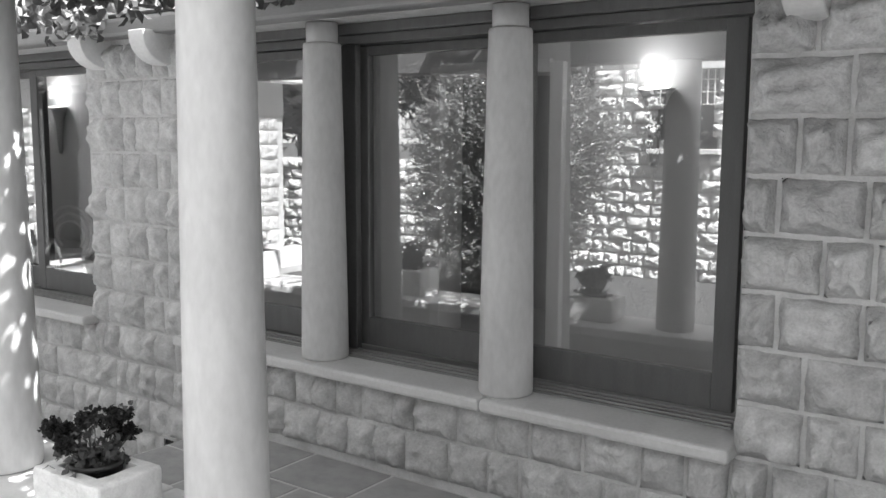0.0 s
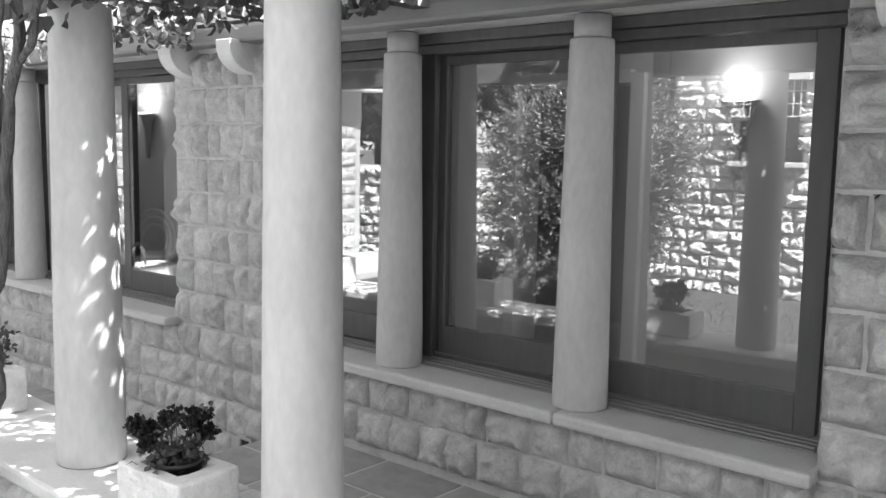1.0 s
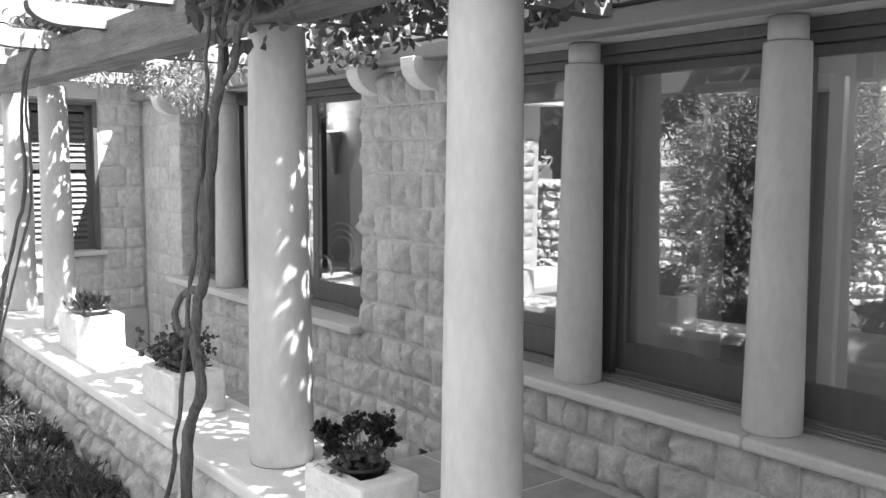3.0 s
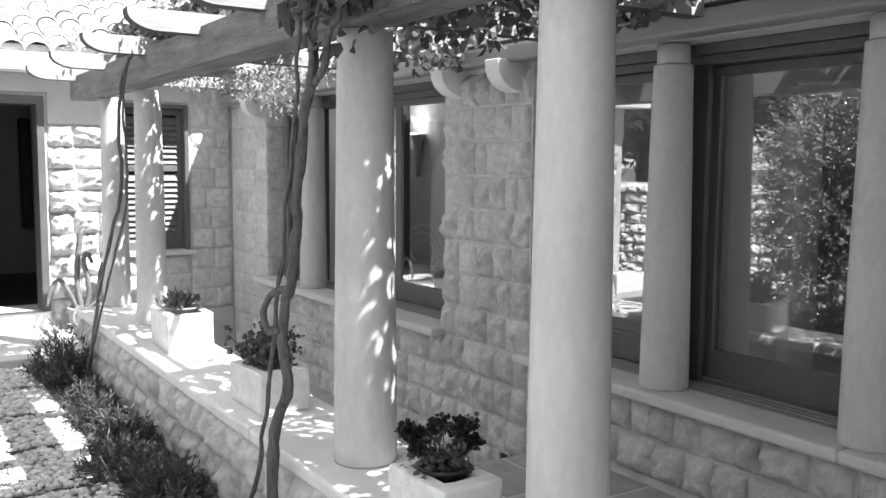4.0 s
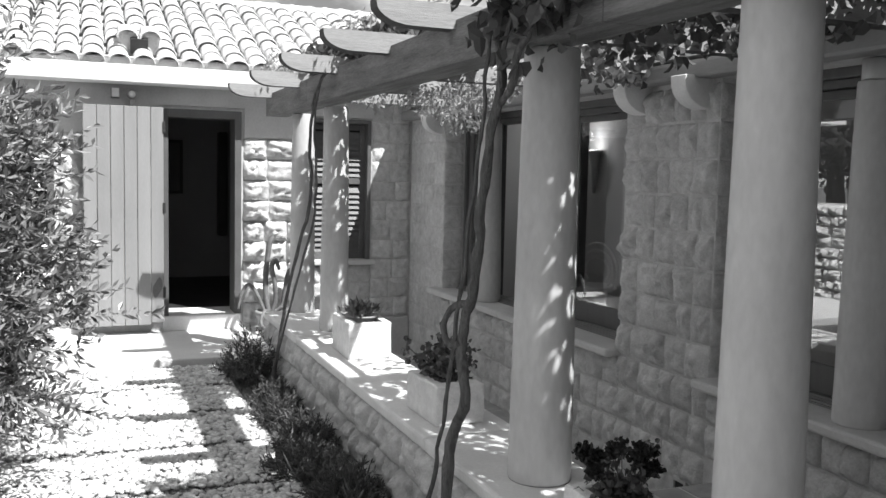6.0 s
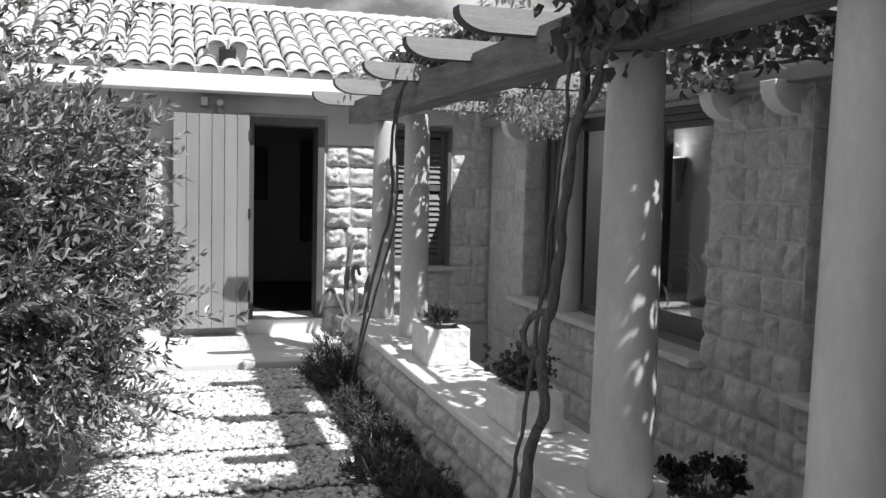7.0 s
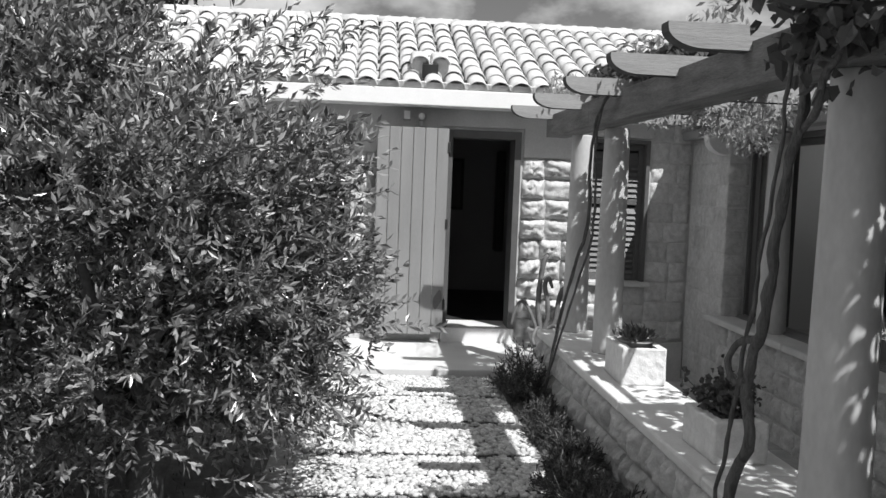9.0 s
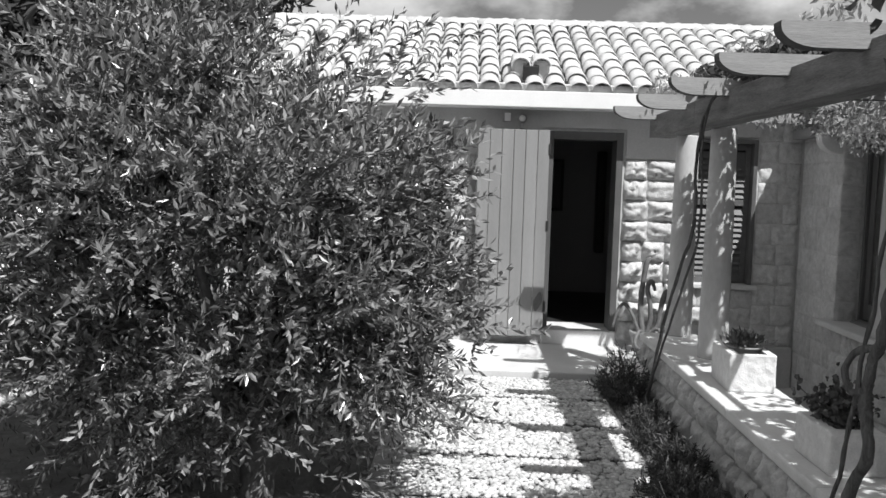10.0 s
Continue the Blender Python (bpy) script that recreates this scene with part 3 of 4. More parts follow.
box(6.75, 6.95, 2.99, 3.85, 2.06, 2.3, bm=bm)
box(5.42, 6.75, -3.9, -3.7, 0.0, 2.3, bm=bm)
box(5.42, 9.6, 9.1, 9.29, 0.0, 2.3, bm=bm)
part("plaster", bm, M_ROOM, room)
# Passage wall painted darker for shade; unseen end walls added against stray light.
part("dark_passage", box(7.9, 8.0, -4, 9.3, 0.0, 2.3), M_ROOM_SHADED, room)
part("passage_end", box(6.96, 7.9, 2.1, 2.2, 0.0, 2.3), M_ROOM_SHADED, room)
part("passage_end", box(6.96, 7.9, 4.6, 4.7, 0.0, 2.3), M_ROOM_SHADED, room)
# Fill lamp added in the unseen gap to brighten the room.
room_fill = bpy.data.lights.new("room_fill_light", "AREA")
room_fill.shape, room_fill.size, room_fill.size_y, room_fill.energy = "RECTANGLE", 1.9, 1.15, 11.0
new("room_fill_light", room_fill).matrix_world = look((6.85, -1.6, 1.5), (5.6, 1.5, 1.2))
room_floor = tagged(part("floor", box(5.42, 9.6, -4, 9.3, 0.1, 0.30), M_ROOMFLOOR), "smooth tiled floor of the room behind the panes", "floor", kind="structure")
inner_door = tagged(empty("door_inner"), "white door lining round a dark passage in the room", "door frame", kind="structure")
for y0, y1, z0, z1 in ((2.92, 3.01, 0.3, 2.08), (3.83, 3.91, 0.3, 2.08), (3.01, 3.83, 2.02, 2.10)):
    part("lining", box(6.70, 6.97, y0, y1, z0, z1, 0.005), M_WHITE, inner_door)

# White-grey walls and ceiling, darkened in colour for the unlit room.
far_room = tagged(empty("wall_far_room"), "inner walls of the far room, painted dim for its shade", "wall", kind="structure")
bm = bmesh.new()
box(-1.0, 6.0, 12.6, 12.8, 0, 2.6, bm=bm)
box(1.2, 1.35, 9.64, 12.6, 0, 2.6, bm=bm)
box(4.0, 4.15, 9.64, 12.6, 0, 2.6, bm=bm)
part("plaster", bm, M_ROOM_SHADED, far_room)
far_ceiling = tagged(part("ceiling", box(-1.0, 6.0, 9.64, 12.8, 2.45, 2.55), M_ROOM_SHADED), "plain ceiling of the far room", "ceiling", kind="structure")
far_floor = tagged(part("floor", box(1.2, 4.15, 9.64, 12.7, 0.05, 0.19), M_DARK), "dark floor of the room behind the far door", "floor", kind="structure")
picture = tagged(empty("picture_frame"), "dark framed picture hanging on the far room wall", "picture")
for x0, x1, z0, z1 in ((2.72, 2.76, 1.30, 2.0), (3.02, 3.06, 1.30, 2.0), (2.76, 3.02, 1.30, 1.34), (2.76, 3.02, 1.96, 2.0)):
    part("frame", box(x0, x1, 12.55, 12.6, z0, z1, 0.004), M_DARK, picture)
part("panel", box(2.76, 3.02, 12.575, 12.598, 1.34, 1.96), M_FRAME, picture)
hanging = tagged(part("coat_rack", box(3.50, 3.62, 12.42, 12.598, 0.75, 2.12, 0.02), M_DARK), "tall dark wooden rack on the far room wall", "rack")

# ---- windows of the main house ----
def sill(name, y0, y1, joint):
    ob = tagged(empty(name), "smooth limestone sill slab with a rounded nose under the panes", "window sill", kind="structure")
    for a, b in ((y0, joint), (joint, y1)):
        bm = box(4.955, 5.42, a + 0.001, b - 0.001, 0.462, 0.52, 0.016)
        part("slab", bm, M_SILL, ob)
    return ob


sill("sill_1", 1.30, 4.40, 2.36)
sill("sill_2", 5.26, 8.50, 6.9)


SKEW = 1.9  # the panes sit a little askew in their deep rebates


def glazing(name, label, y0, y1, leaves_, x=5.30):
    """A timber window wall: outer frame, track and sliding leaves (y0, y1, depth, opened)."""
    ob = tagged(empty(name), label, "window", kind="structure")
    part("head", box(x - 0.03, x + 0.10, y0, y1, 2.075, 2.118, 0.004), M_FRAME, ob)
    part("jamb", box(x - 0.03, x + 0.10, y0, y0 + 0.035, 0.53, 2.073, 0.004), M_FRAME, ob)
    part("jamb", box(x - 0.03, x + 0.10, y1 - 0.035, y1, 0.53, 2.073, 0.004), M_FRAME, ob)
    for k in range(3):
        part("track", box(x - 0.10 + k * 0.032, x - 0.082 + k * 0.032, y0 + 0.036, y1 - 0.036, 0.5305, 0.542 + 0.004 * k, 0.003), M_TRACK, ob)
    part("track_bed", box(x - 0.11, x + 0.10, y0 + 0.036, y1 - 0.036, 0.5215, 0.530), M_TRACK, ob)
    for a, b, dx in leaves_:
        xa, xb = x + dx, x + dx + 0.045
        leaf = empty("sash")
        leaf.parent = ob
        st = 0.085
        part("stile", box(xa, xb, a, a + st, 0.55, 2.07, 0.004), M_FRAME, leaf)
        part("stile", box(xa, xb, b - st, b, 0.55, 2.07, 0.004), M_FRAME, leaf)
        part("rail", box(xa + 0.001, xb - 0.001, a + st, b - st, 0.55, 0.696, 0.004), M_FRAME, leaf)
        part("rail", box(xa + 0.001, xb - 0.001, a + st, b - st, 2.025, 2.07, 0.004), M_FRAME, leaf)
        half = (b - a) / 2 - st + 0.002
        bm = box(-0.003, 0.003, -half, half, 0.694, 2.027)
        bm.transform(Matrix.Translation((xa + 0.023, (a + b) / 2, 0)) @ Matrix.Rotation(radians(SKEW), 4, "Z"))
        pane = part("pane", bm, M_GLASS, leaf)
        pane.visible_shadow = False
    return ob


win1 = glazing("window_1", "dark grey timber sliding window with three tall panes", 1.33, 4.37,
        ((1.40, 2.42, 0.0), (2.35, 3.385, 0.055), (3.395, 4.33, 0.0)))
glazing("window_2", "dark grey timber sliding window, one leaf pushed open", 5.30, 8.34,
        ((5.34, 6.33, 0.0), (6.28, 7.12, 0.055), (7.58, 8.30, 0.0)))

# Added dark strip: painted shade of the leaf end and open gap.
part("mullion", box(5.262, 5.298, 3.30, 3.392, 0.545, 2.073, 0.004), M_FRAME_SHADED, win1, "dark strip painted as shade between the leaves")

# ---- columns ----
sill_col = tagged(empty("sill_column", (5.13, 2.33, 0.52)), "pale limestone column with a narrow neck standing on the sill", "column", group="columns on the sill")
prof = [(0.116, 0.0), (0.119, 0.012)] + [(0.119 - 0.027 * (k / 12) ** 1.15, 0.012 + 1.528 * k / 12) for k in range(1, 13)] + [(0.089, 1.548), (0.074, 1.552)]
part("shaft", lathe(prof, 44, 0.004), M_COLUMN, sill_col, smooth=True)
part("neck", lathe([(0.075, 1.552), (0.077, 1.556), (0.077, 1.645)], 44), M_COLUMN, sill_col, "narrow neck", smooth=True)
for y in (3.40, 7.46):
    copy_thing(sill_col, pose(5.13, y, 0.52, 0, 0, 70 * y))

col = tagged(empty("pergola_column", (3.48, 2.217, 0.45)), "tapering pale limestone column holding the pergola beam", "column", group="pergola columns")
prof = [(0.120, 0.0), (0.1235, 0.01)] + [(0.1235 - 0.019 * (k / 12) ** 1.1, 0.01 + 1.62 * k / 12) for k in range(1, 13)] + [(0.103, 1.638)]
part("shaft", lathe(prof, 56, 0.004), M_COLUMN, col, smooth=True)
part("base_joint", lathe([(0.1215, -0.0005), (0.1215, 0.004)], 56), M_PLATE, col)
copy_thing(col, pose(3.48, 3.40, 0.45, 0, 0, 40))
for x, y in ((3.565, 6.78), (3.54, 7.72)):
    slim = copy_thing(col, pose(x, y, 0.45, 0, 0, 97 * y))
    slim.scale = (0.86, 0.86, 1.0)
col.scale = (0.95, 0.95, 1.0)

# ---- corbels on the pier and the corner ----
def corbel(y, z=2.186, t=0.13):
    ob = tagged(empty("corbel"), "rounded limestone corbel under the eave", "corbel", group="corbels")
    bm = bmesh.new()
    prof_ = [(0.02, 0.0), (-0.20, 0.0), (-0.20, -0.03)] + [(-0.20 + 0.18 * (1 - math.cos(a)), -0.03 - 0.15 * math.sin(a)) for a in (math.pi / 2 * k / 8 for k in range(1, 9))] + [(0.02, -0.18)]
    rows_ = [[bm.verts.new((GX + px, y + s * t / 2, z + pz)) for px, pz in prof_] for s in (-1, 1)]
    n = len(prof_)
    for i in range(n):
        bm.faces.new((rows_[0][i], rows_[0][(i + 1) % n], rows_[1][(i + 1) % n], rows_[1][i]))
    bm.faces.new(rows_[0])
    bm.faces.new(list(reversed(rows_[1])))
    bmesh.ops.recalc_face_normals(bm, faces=list(bm.faces))
    bmesh.ops.bevel(bm, geom=[e for e in bm.edges], offset=0.004, segments=1, affect="EDGES")
    part("bracket", bm, M_CAP, ob)


for y in (5.09, 4.51, 8.45, 1.12):
    corbel(y)

# ---- pergola ----
beam = tagged(empty("pergola_beam"), "weathered dark timber beam resting on the columns", "beam", group="pergola timbers")
for a, b in ((-6.0, 2.82), (2.82, 6.72), (6.72, 8.25)):
    bm = box(3.33, 3.52, a + 0.002, b - 0.002, 2.09, 2.275, 0.006)
    part("timber", bm, M_BEAM, beam)


def joist(y, lean=0.0):
    ob = tagged(empty("pergola_joist", (0, y, 0)), "pale weathered timber joist with a quarter-round end", "joist", group="pergola joists")
    bm = bmesh.new()
    t = 0.09
    tip, top, bot = 2.975, 2.336, 2.232
    prof_ = [(4.93, top), (tip, top), (tip, top - 0.02)] + [(tip + 0.16 * (1 - math.cos(a)), top - 0.02 - (top - 0.02 - bot) * math.sin(a)) for a in (math.pi / 2 * k / 7 for k in range(1, 8))] + [(4.93, bot)]
    rows_ = [[bm.verts.new((px, s * t / 2, pz)) for px, pz in prof_] for s in (-1, 1)]
    n = len(prof_)
    for i in range(n):
        f = bm.faces.new((rows_[0][i], rows_[0][(i + 1) % n], rows_[1][(i + 1) % n], rows_[1][i]))
        # Rounded end and underside get a darker colour as painted shade.
        f.material_index = 1 if 1 <= i <= 9 else 0
    bm.faces.new(rows_[0])
    bm.faces.new(list(reversed(rows_[1])))
    bmesh.ops.recalc_face_normals(bm, faces=list(bm.faces))
    p = part("timber", bm, M_JOIST, ob)
    p.data.materials.append(M_END_SHADED)
    return ob


# Joists behind y = -2 are out of view, added to carry shading leaves.
JOISTS = [8.02, 6.98, 5.93, 4.90, 4.03, 3.1, 2.2, 1.25, 0.3, -0.7, -1.7, -2.7, -3.7, -4.7, -5.6]
for y in JOISTS:
    joist(y)
for x, z in ((4.05, 2.375), (4.62, 2.375)):
    rod = tagged(part("batten", box(x - 0.02, x + 0.02, -5.8, 8.1, z - 0.02, z + 0.018, 0.003), M_BEAM), "thin dark batten lying across the pergola joists", "batten", group="pergola battens")

# ---- vines ----
def vine(name, label, strands):
    ob = tagged(empty(name), label, "vine")
    for pts, r0, r1 in strands:
        n = len(pts)
        part("stem", tube(pts, [r0 + (r1 - r0) * i / (n - 1) for i in range(n)], 9, rough=0.5), M_BARK, ob, smooth=True)
    return ob


v1 = [(3.15, 3.60, -0.04), (3.16, 3.56, 0.35), (3.17, 3.55, 0.58), (3.18, 3.46, 0.73), (3.18, 3.45, 0.84), (3.18, 3.51, 0.94), (3.18, 3.46, 1.06), (3.18, 3.40, 1.2), (3.19, 3.38, 1.38), (3.19, 3.37, 1.53), (3.2, 3.33, 1.70), (3.2, 3.28, 1.85), (3.2, 3.24, 1.95), (3.21, 3.3, 2.08), (3.24, 3.3, 2.28), (3.4, 3.1, 2.42)]
old_vine = vine("climbing_vine", "old twisted brown vine climbing up to the pergola", [
    (v1, 0.021, 0.017),
    ([(3.13, 3.90, -0.04), (3.15, 3.74, 0.29), (3.16, 3.66, 0.52), (3.16, 3.60, 0.72), (3.16, 3.55, 0.9), (3.16, 3.51, 1.04), (3.16, 3.48, 1.14), (3.17, 3.45, 1.31), (3.17, 3.43, 1.5), (3.18, 3.39, 1.68), (3.18, 3.35, 1.82), (3.18, 3.33, 1.97), (3.2, 3.34, 2.17), (3.24, 3.3, 2.34)], 0.009, 0.007),
    ([(3.18, 3.42, 1.14), (3.15, 3.53, 1.1), (3.14, 3.58, 1.03), (3.15, 3.56, 0.96), (3.17, 3.50, 0.97)], 0.014, 0.012),
    ([(3.2, 3.26, 1.86), (3.2, 3.17, 1.92), (3.2, 3.12, 2.03), (3.21, 3.07, 2.1), (3.26, 3.04, 2.3)], 0.014, 0.011),
    ([(3.2, 3.27, 1.82), (3.18, 3.2, 2.0), (3.19, 3.17, 2.12), (3.24, 3.14, 2.33)], 0.010, 0.008),
])
rv = np.random.default_rng(61)
vp = np.array([3.24, 3.16, 2.22]) + rv.normal(size=(230, 3)) * np.array([0.07, 0.15, 0.085])
leaves("leaves", vp, rv.normal(size=(230, 3)) + np.array([-0.2, 0, -0.7]), 0.06, 0.05, M_VINE, old_vine, rv, lobes=True)
vine("climbing_vine", "slender twisted vine at the far end of the pergola", [
    ([(3.16, 7.06, -0.04), (3.19, 6.97, 0.3), (3.21, 6.80, 0.66), (3.24, 6.5, 1.13), (3.25, 6.25, 1.42), (3.25, 6.28, 1.79), (3.25, 6.22, 2.01), (3.27, 6.03, 2.22), (3.4, 5.8, 2.4)], 0.013, 0.010),
    ([(3.15, 7.12, -0.04), (3.19, 6.70, 0.55), (3.23, 6.34, 1.04), (3.25, 6.14, 1.35), (3.25, 6.09, 1.68), (3.25, 6.15, 1.95), (3.28, 6.05, 2.25), (3.38, 5.9, 2.4)], 0.009, 0.007),
])

# leaf cover over the pergola, uneven and thinning towards the far end
rngl = np.random.default_rng(12)
canopy = tagged(empty("pergola_vine"), "leafy vine spread over the pergola with hanging bunches of leaves", "vine")


def cover(n, x0, x1, y0, y1, z0, z1, thresh):
    out = []
    while len(out) < n:
        x, y, z = rngl.uniform(x0, x1), rngl.uniform(y0, y1), rngl.uniform(z0, z1)
        if noise.noise(Vector((x * 2.3, y * 2.3, 4.2))) + 0.5 * noise.noise(Vector((x * 6, y * 6, 1.2))) > thresh:
            out.append((x, y, z))
    return np.array(out)


def droop(n, down=0.6):
    w = rngl.normal(size=(n, 3))
    w[:, 2] -= down
    return w


# Unseen patches behind y = -3.2 and above the columns added to block light.
pos = np.concatenate([cover(13000, 3.35, 5.0, -3.4, 3.4, 2.33, 2.52, -1.0), cover(6500, 4.35, 5.0, -3.4, 1.8, 2.34, 2.54, -1.0), cover(9000, 3.3, 5.0, -5.9, -3.2, 2.33, 2.54, -1.0), cover(5000, 3.35, 4.3, -0.2, 1.6, 2.34, 2.56, -1.0), cover(1100, 3.35, 3.9, 1.4, 2.3, 2.34, 2.52, -1.0), cover(1500, 3.35, 3.8, 2.1, 3.35, 2.34, 2.5, -1.0), cover(2300, 3.4, 4.3, 5.25, 7.2, 2.34, 2.5, -1.0), cover(800, 3.55, 5.0, 3.3, 4.0, 2.33, 2.5, -0.3),
                      cover(900, 2.95, 3.6, -3.0, 3.0, 2.35, 2.55, 0.05), cover(700, 3.05, 3.6, 2.7, 3.6, 2.32, 2.6, -0.3),
                      cover(150, 3.3, 3.9, 5.4, 6.6, 2.36, 2.5, 0.0)])
leaves("foliage", pos, droop(len(pos)), 0.064, 0.055, M_VINE, canopy, rngl, lobes=True)


def bunch(cx, cy, cz, rx, ry, rz, n, mat, name="hanging_leaves"):
    u = rngl.normal(size=(n, 3))
    u /= np.linalg.norm(u, axis=1, keepdims=True)
    u *= rngl.uniform(0.2, 1.0, (n, 1)) ** 0.5
    p = np.array([cx, cy, cz]) + u * np.array([rx, ry, rz])
    leaves(name, p, droop(n, 1.0), *((0.062, 0.05) if mat is M_VINE else (0.055, 0.018)), mat, canopy, rngl, lobes=mat is M_VINE)


for b in ((4.35, 4.15, 2.27, 0.5, 0.45, 0.13, 150), (4.5, 3.3, 2.28, 0.4, 0.5, 0.12, 120), (4.7, 4.9, 2.25, 0.25, 0.35, 0.13, 90),
          (4.2, 2.2, 2.3, 0.4, 0.4, 0.08, 60), (3.4, 3.02, 2.25, 0.10, 0.22, 0.13, 60), (3.75, 3.2, 2.28, 0.2, 0.3, 0.1, 60), (4.6, 5.4, 2.28, 0.25, 0.3, 0.1, 60)):
    bunch(*b, M_VINE)
# Bunches in the brightened leaf colour, sunlight painted in.
for b in ((4.35, 6.55, 2.17, 0.34, 0.42, 0.13, 700), (4.45, 6.1, 2.24, 0.3, 0.4, 0.1, 420), (4.75, 7.2, 2.10, 0.18, 0.3, 0.15, 300), (4.1, 7.3, 2.24, 0.3, 0.4, 0.08, 220), (3.3, 7.4, 2.46, 0.16, 0.6, 0.1, 160), (3.4, 5.6, 2.48, 0.16, 0.5, 0.1, 130), (3.35, 4.4, 2.46, 0.12, 0.35, 0.08, 90)):
    bunch(*b, M_VINE_SUNLIT, "young_leaves")

# ---- planters and their plants on the low wall ----
def trough(name, x0, x1, y0, y1, z1, label, tilt=0.0):
    cx, cy = (x0 + x1) / 2, (y0 + y1) / 2
    ob = tagged(empty(name, (cx, cy, 0.45)), label, "planter", group="stone planters on the low wall")
    ob.rotation_euler = (0, 0, radians(tilt))
    hx, hy, h = (x1 - x0) / 2, (y1 - y0) / 2, z1 - 0.45
    bm = box(-hx, hx, -hy, hy, 0.0, h, 0.012)
    bmesh.ops.subdivide_edges(bm, edges=[e for e in bm.edges if e.calc_length() > 0.1], cuts=5, use_grid_fill=True)
    top = [f for f in bm.faces if f.normal.z > 0.9 and f.calc_center_median().z > h - 0.002 and abs(f.calc_center_median().x) < hx - 0.045 and abs(f.calc_center_median().y) < hy - 0.045]
    if top:
        r = bmesh.ops.extrude_face_region(bm, geom=top)
        vs = [g for g in r["geom"] if isinstance(g, bmesh.types.BMVert)]
        bmesh.ops.delete(bm, geom=top, context="FACES_ONLY")
        for v in vs:
            v.co.z -= 0.09
    for v in bm.verts:
        if v.co.z > 0.004:
            v.co += Vector((noise.noise(v.co * 25), noise.noise(v.co * 25 + Vector((5, 0, 0))), noise.noise(v.co * 20 + Vector((0, 7, 0))))) * 0.004
    part("trough", bm, M_PLANTER, ob)
    part("soil", box(-hx + 0.05, hx - 0.05, -hy + 0.05, hy - 0.05, h - 0.11, h - 0.055, 0.01), M_SOIL, ob, "dark dry soil")
    return ob


trough("stone_planter", 3.315, 3.55, 2.60, 2.93, 0.603, "square rough pale stone trough holding a dark pot", 2)
trough("stone_planter", 3.34, 3.59, 4.15, 4.54, 0.64, "long rough pale stone trough planted with geraniums", 1)
trough("stone_planter", 3.37, 3.65, 5.68, 6.12, 0.685, "sunlit rough pale stone trough with a small pot on top", -2)


def geranium(name, loc, label, petals, size, seed, pot):
    r = np.random.default_rng(seed)
    ob = tagged(empty(name, loc), label, "potted plant")
    if pot:
        part("pot", lathe([(0.055, -0.02), (0.075, 0.085), (0.082, 0.085), (0.082, 0.10), (0.074, 0.10), (0.072, 0.085)], 28), M_POT, ob, "dark plastic pot", smooth=True)
    part("soil", lathe([(0.07, 0.06), (0.07, 0.075)], 16), M_SOIL, ob)
    bm = bmesh.new()
    heads = []
    for k in range(16):
        a, rad = r.uniform(0, 6.28), size * r.uniform(0.25, 1.0)
        tip = Vector((rad * math.cos(a), rad * math.sin(a), 0.09 + size * r.uniform(0.55, 1.15) * (1.15 - 0.5 * rad / size)))
        tube([(0.02 * math.cos(a), 0.02 * math.sin(a), 0.07), (tip.x * 0.5, tip.y * 0.5, tip.z * 0.65), tip], [0.003, 0.0025, 0.002], 5, bm)
        heads.append(tip)
    part("stem_mass", bm, M_GERANIUM, ob)["kind"] = "stuff"
    p, w = [], []
    for k, tip in enumerate(heads):
        for _ in range(9 if petals else 26):
            p.append(np.array(tip) * (r.uniform(0.35, 0.8) if petals else r.uniform(0.45, 1.0)) + r.normal(size=3) * size * (0.2 if petals else 0.16))
            d = r.normal(size=3)
            d[2] += 0.4
            w.append(d)
    leaves("leaves", p, w, 0.028, 0.030, M_GERANIUM, ob, r, lobes=True)
    if petals:
        for tip in heads[:13]:
            q = np.array(tip) * 1.05 + np.array([0, 0, 0.01])
            pp = q + r.normal(size=(70, 3)) * 0.009
            leaves("flower", pp, (pp - q) + r.normal(size=(70, 3)) * 0.006, 0.017, 0.017, M_PETAL, ob, r, "dark velvety flower head", lobes=True)
    return ob


geranium("geranium", (3.435, 2.77, 0.52), "dark flowering geranium in a dark plastic pot", True, 0.13, 4, True)
geranium("geranium", (3.46, 4.36, 0.56), "leafy geranium growing in the stone trough", False, 0.175, 5, False)
g3 = tagged(empty("succulent", (3.51, 5.90, 0.60)), "small pale leafy plant in a clay bowl on the planter", "potted plant")
part("bowl", lathe([(0.07, 0.0), (0.105, 0.088), (0.112, 0.092), (0.112, 0.102), (0.10, 0.10)], 28), M_SAUCER, g3, "clay bowl", smooth=True)
rs = np.random.default_rng(8)
pp = rs.normal(size=(260, 3)) * np.array([0.045, 0.045, 0.02]) + np.array([0, 0, 0.12])
ww = rs.normal(size=(260, 3)) + np.array([0, 0, 0.9]) + pp * 14
leaves("leaves", pp, ww, 0.05, 0.02, M_SUCC, g3, rs)

# ---- far door, shutters and fixtures ----
door = tagged(empty("door_far"), "open far doorway with a dark timber frame", "door frame", kind="structure")
part("jamb", box(2.54, 2.60, 9.285, 9.60, 0.2, 2.19, 0.004), M_FRAME, door)
part("jamb", box(3.225, 3.29, 9.285, 9.60, 0.2, 2.19, 0.004), M_FRAME, door)
part("head", box(2.60, 3.225, 9.285, 9.60, 2.11, 2.19, 0.004), M_FRAME, door)
leaf = tagged(empty("board_door", (2.545, 9.262, 0)), "grey painted door of vertical boards folded open against the wall", "door")
bx = 1.845
LEAF_OFF = Matrix.Translation((-2.545, -9.262 - 0.11, 0))
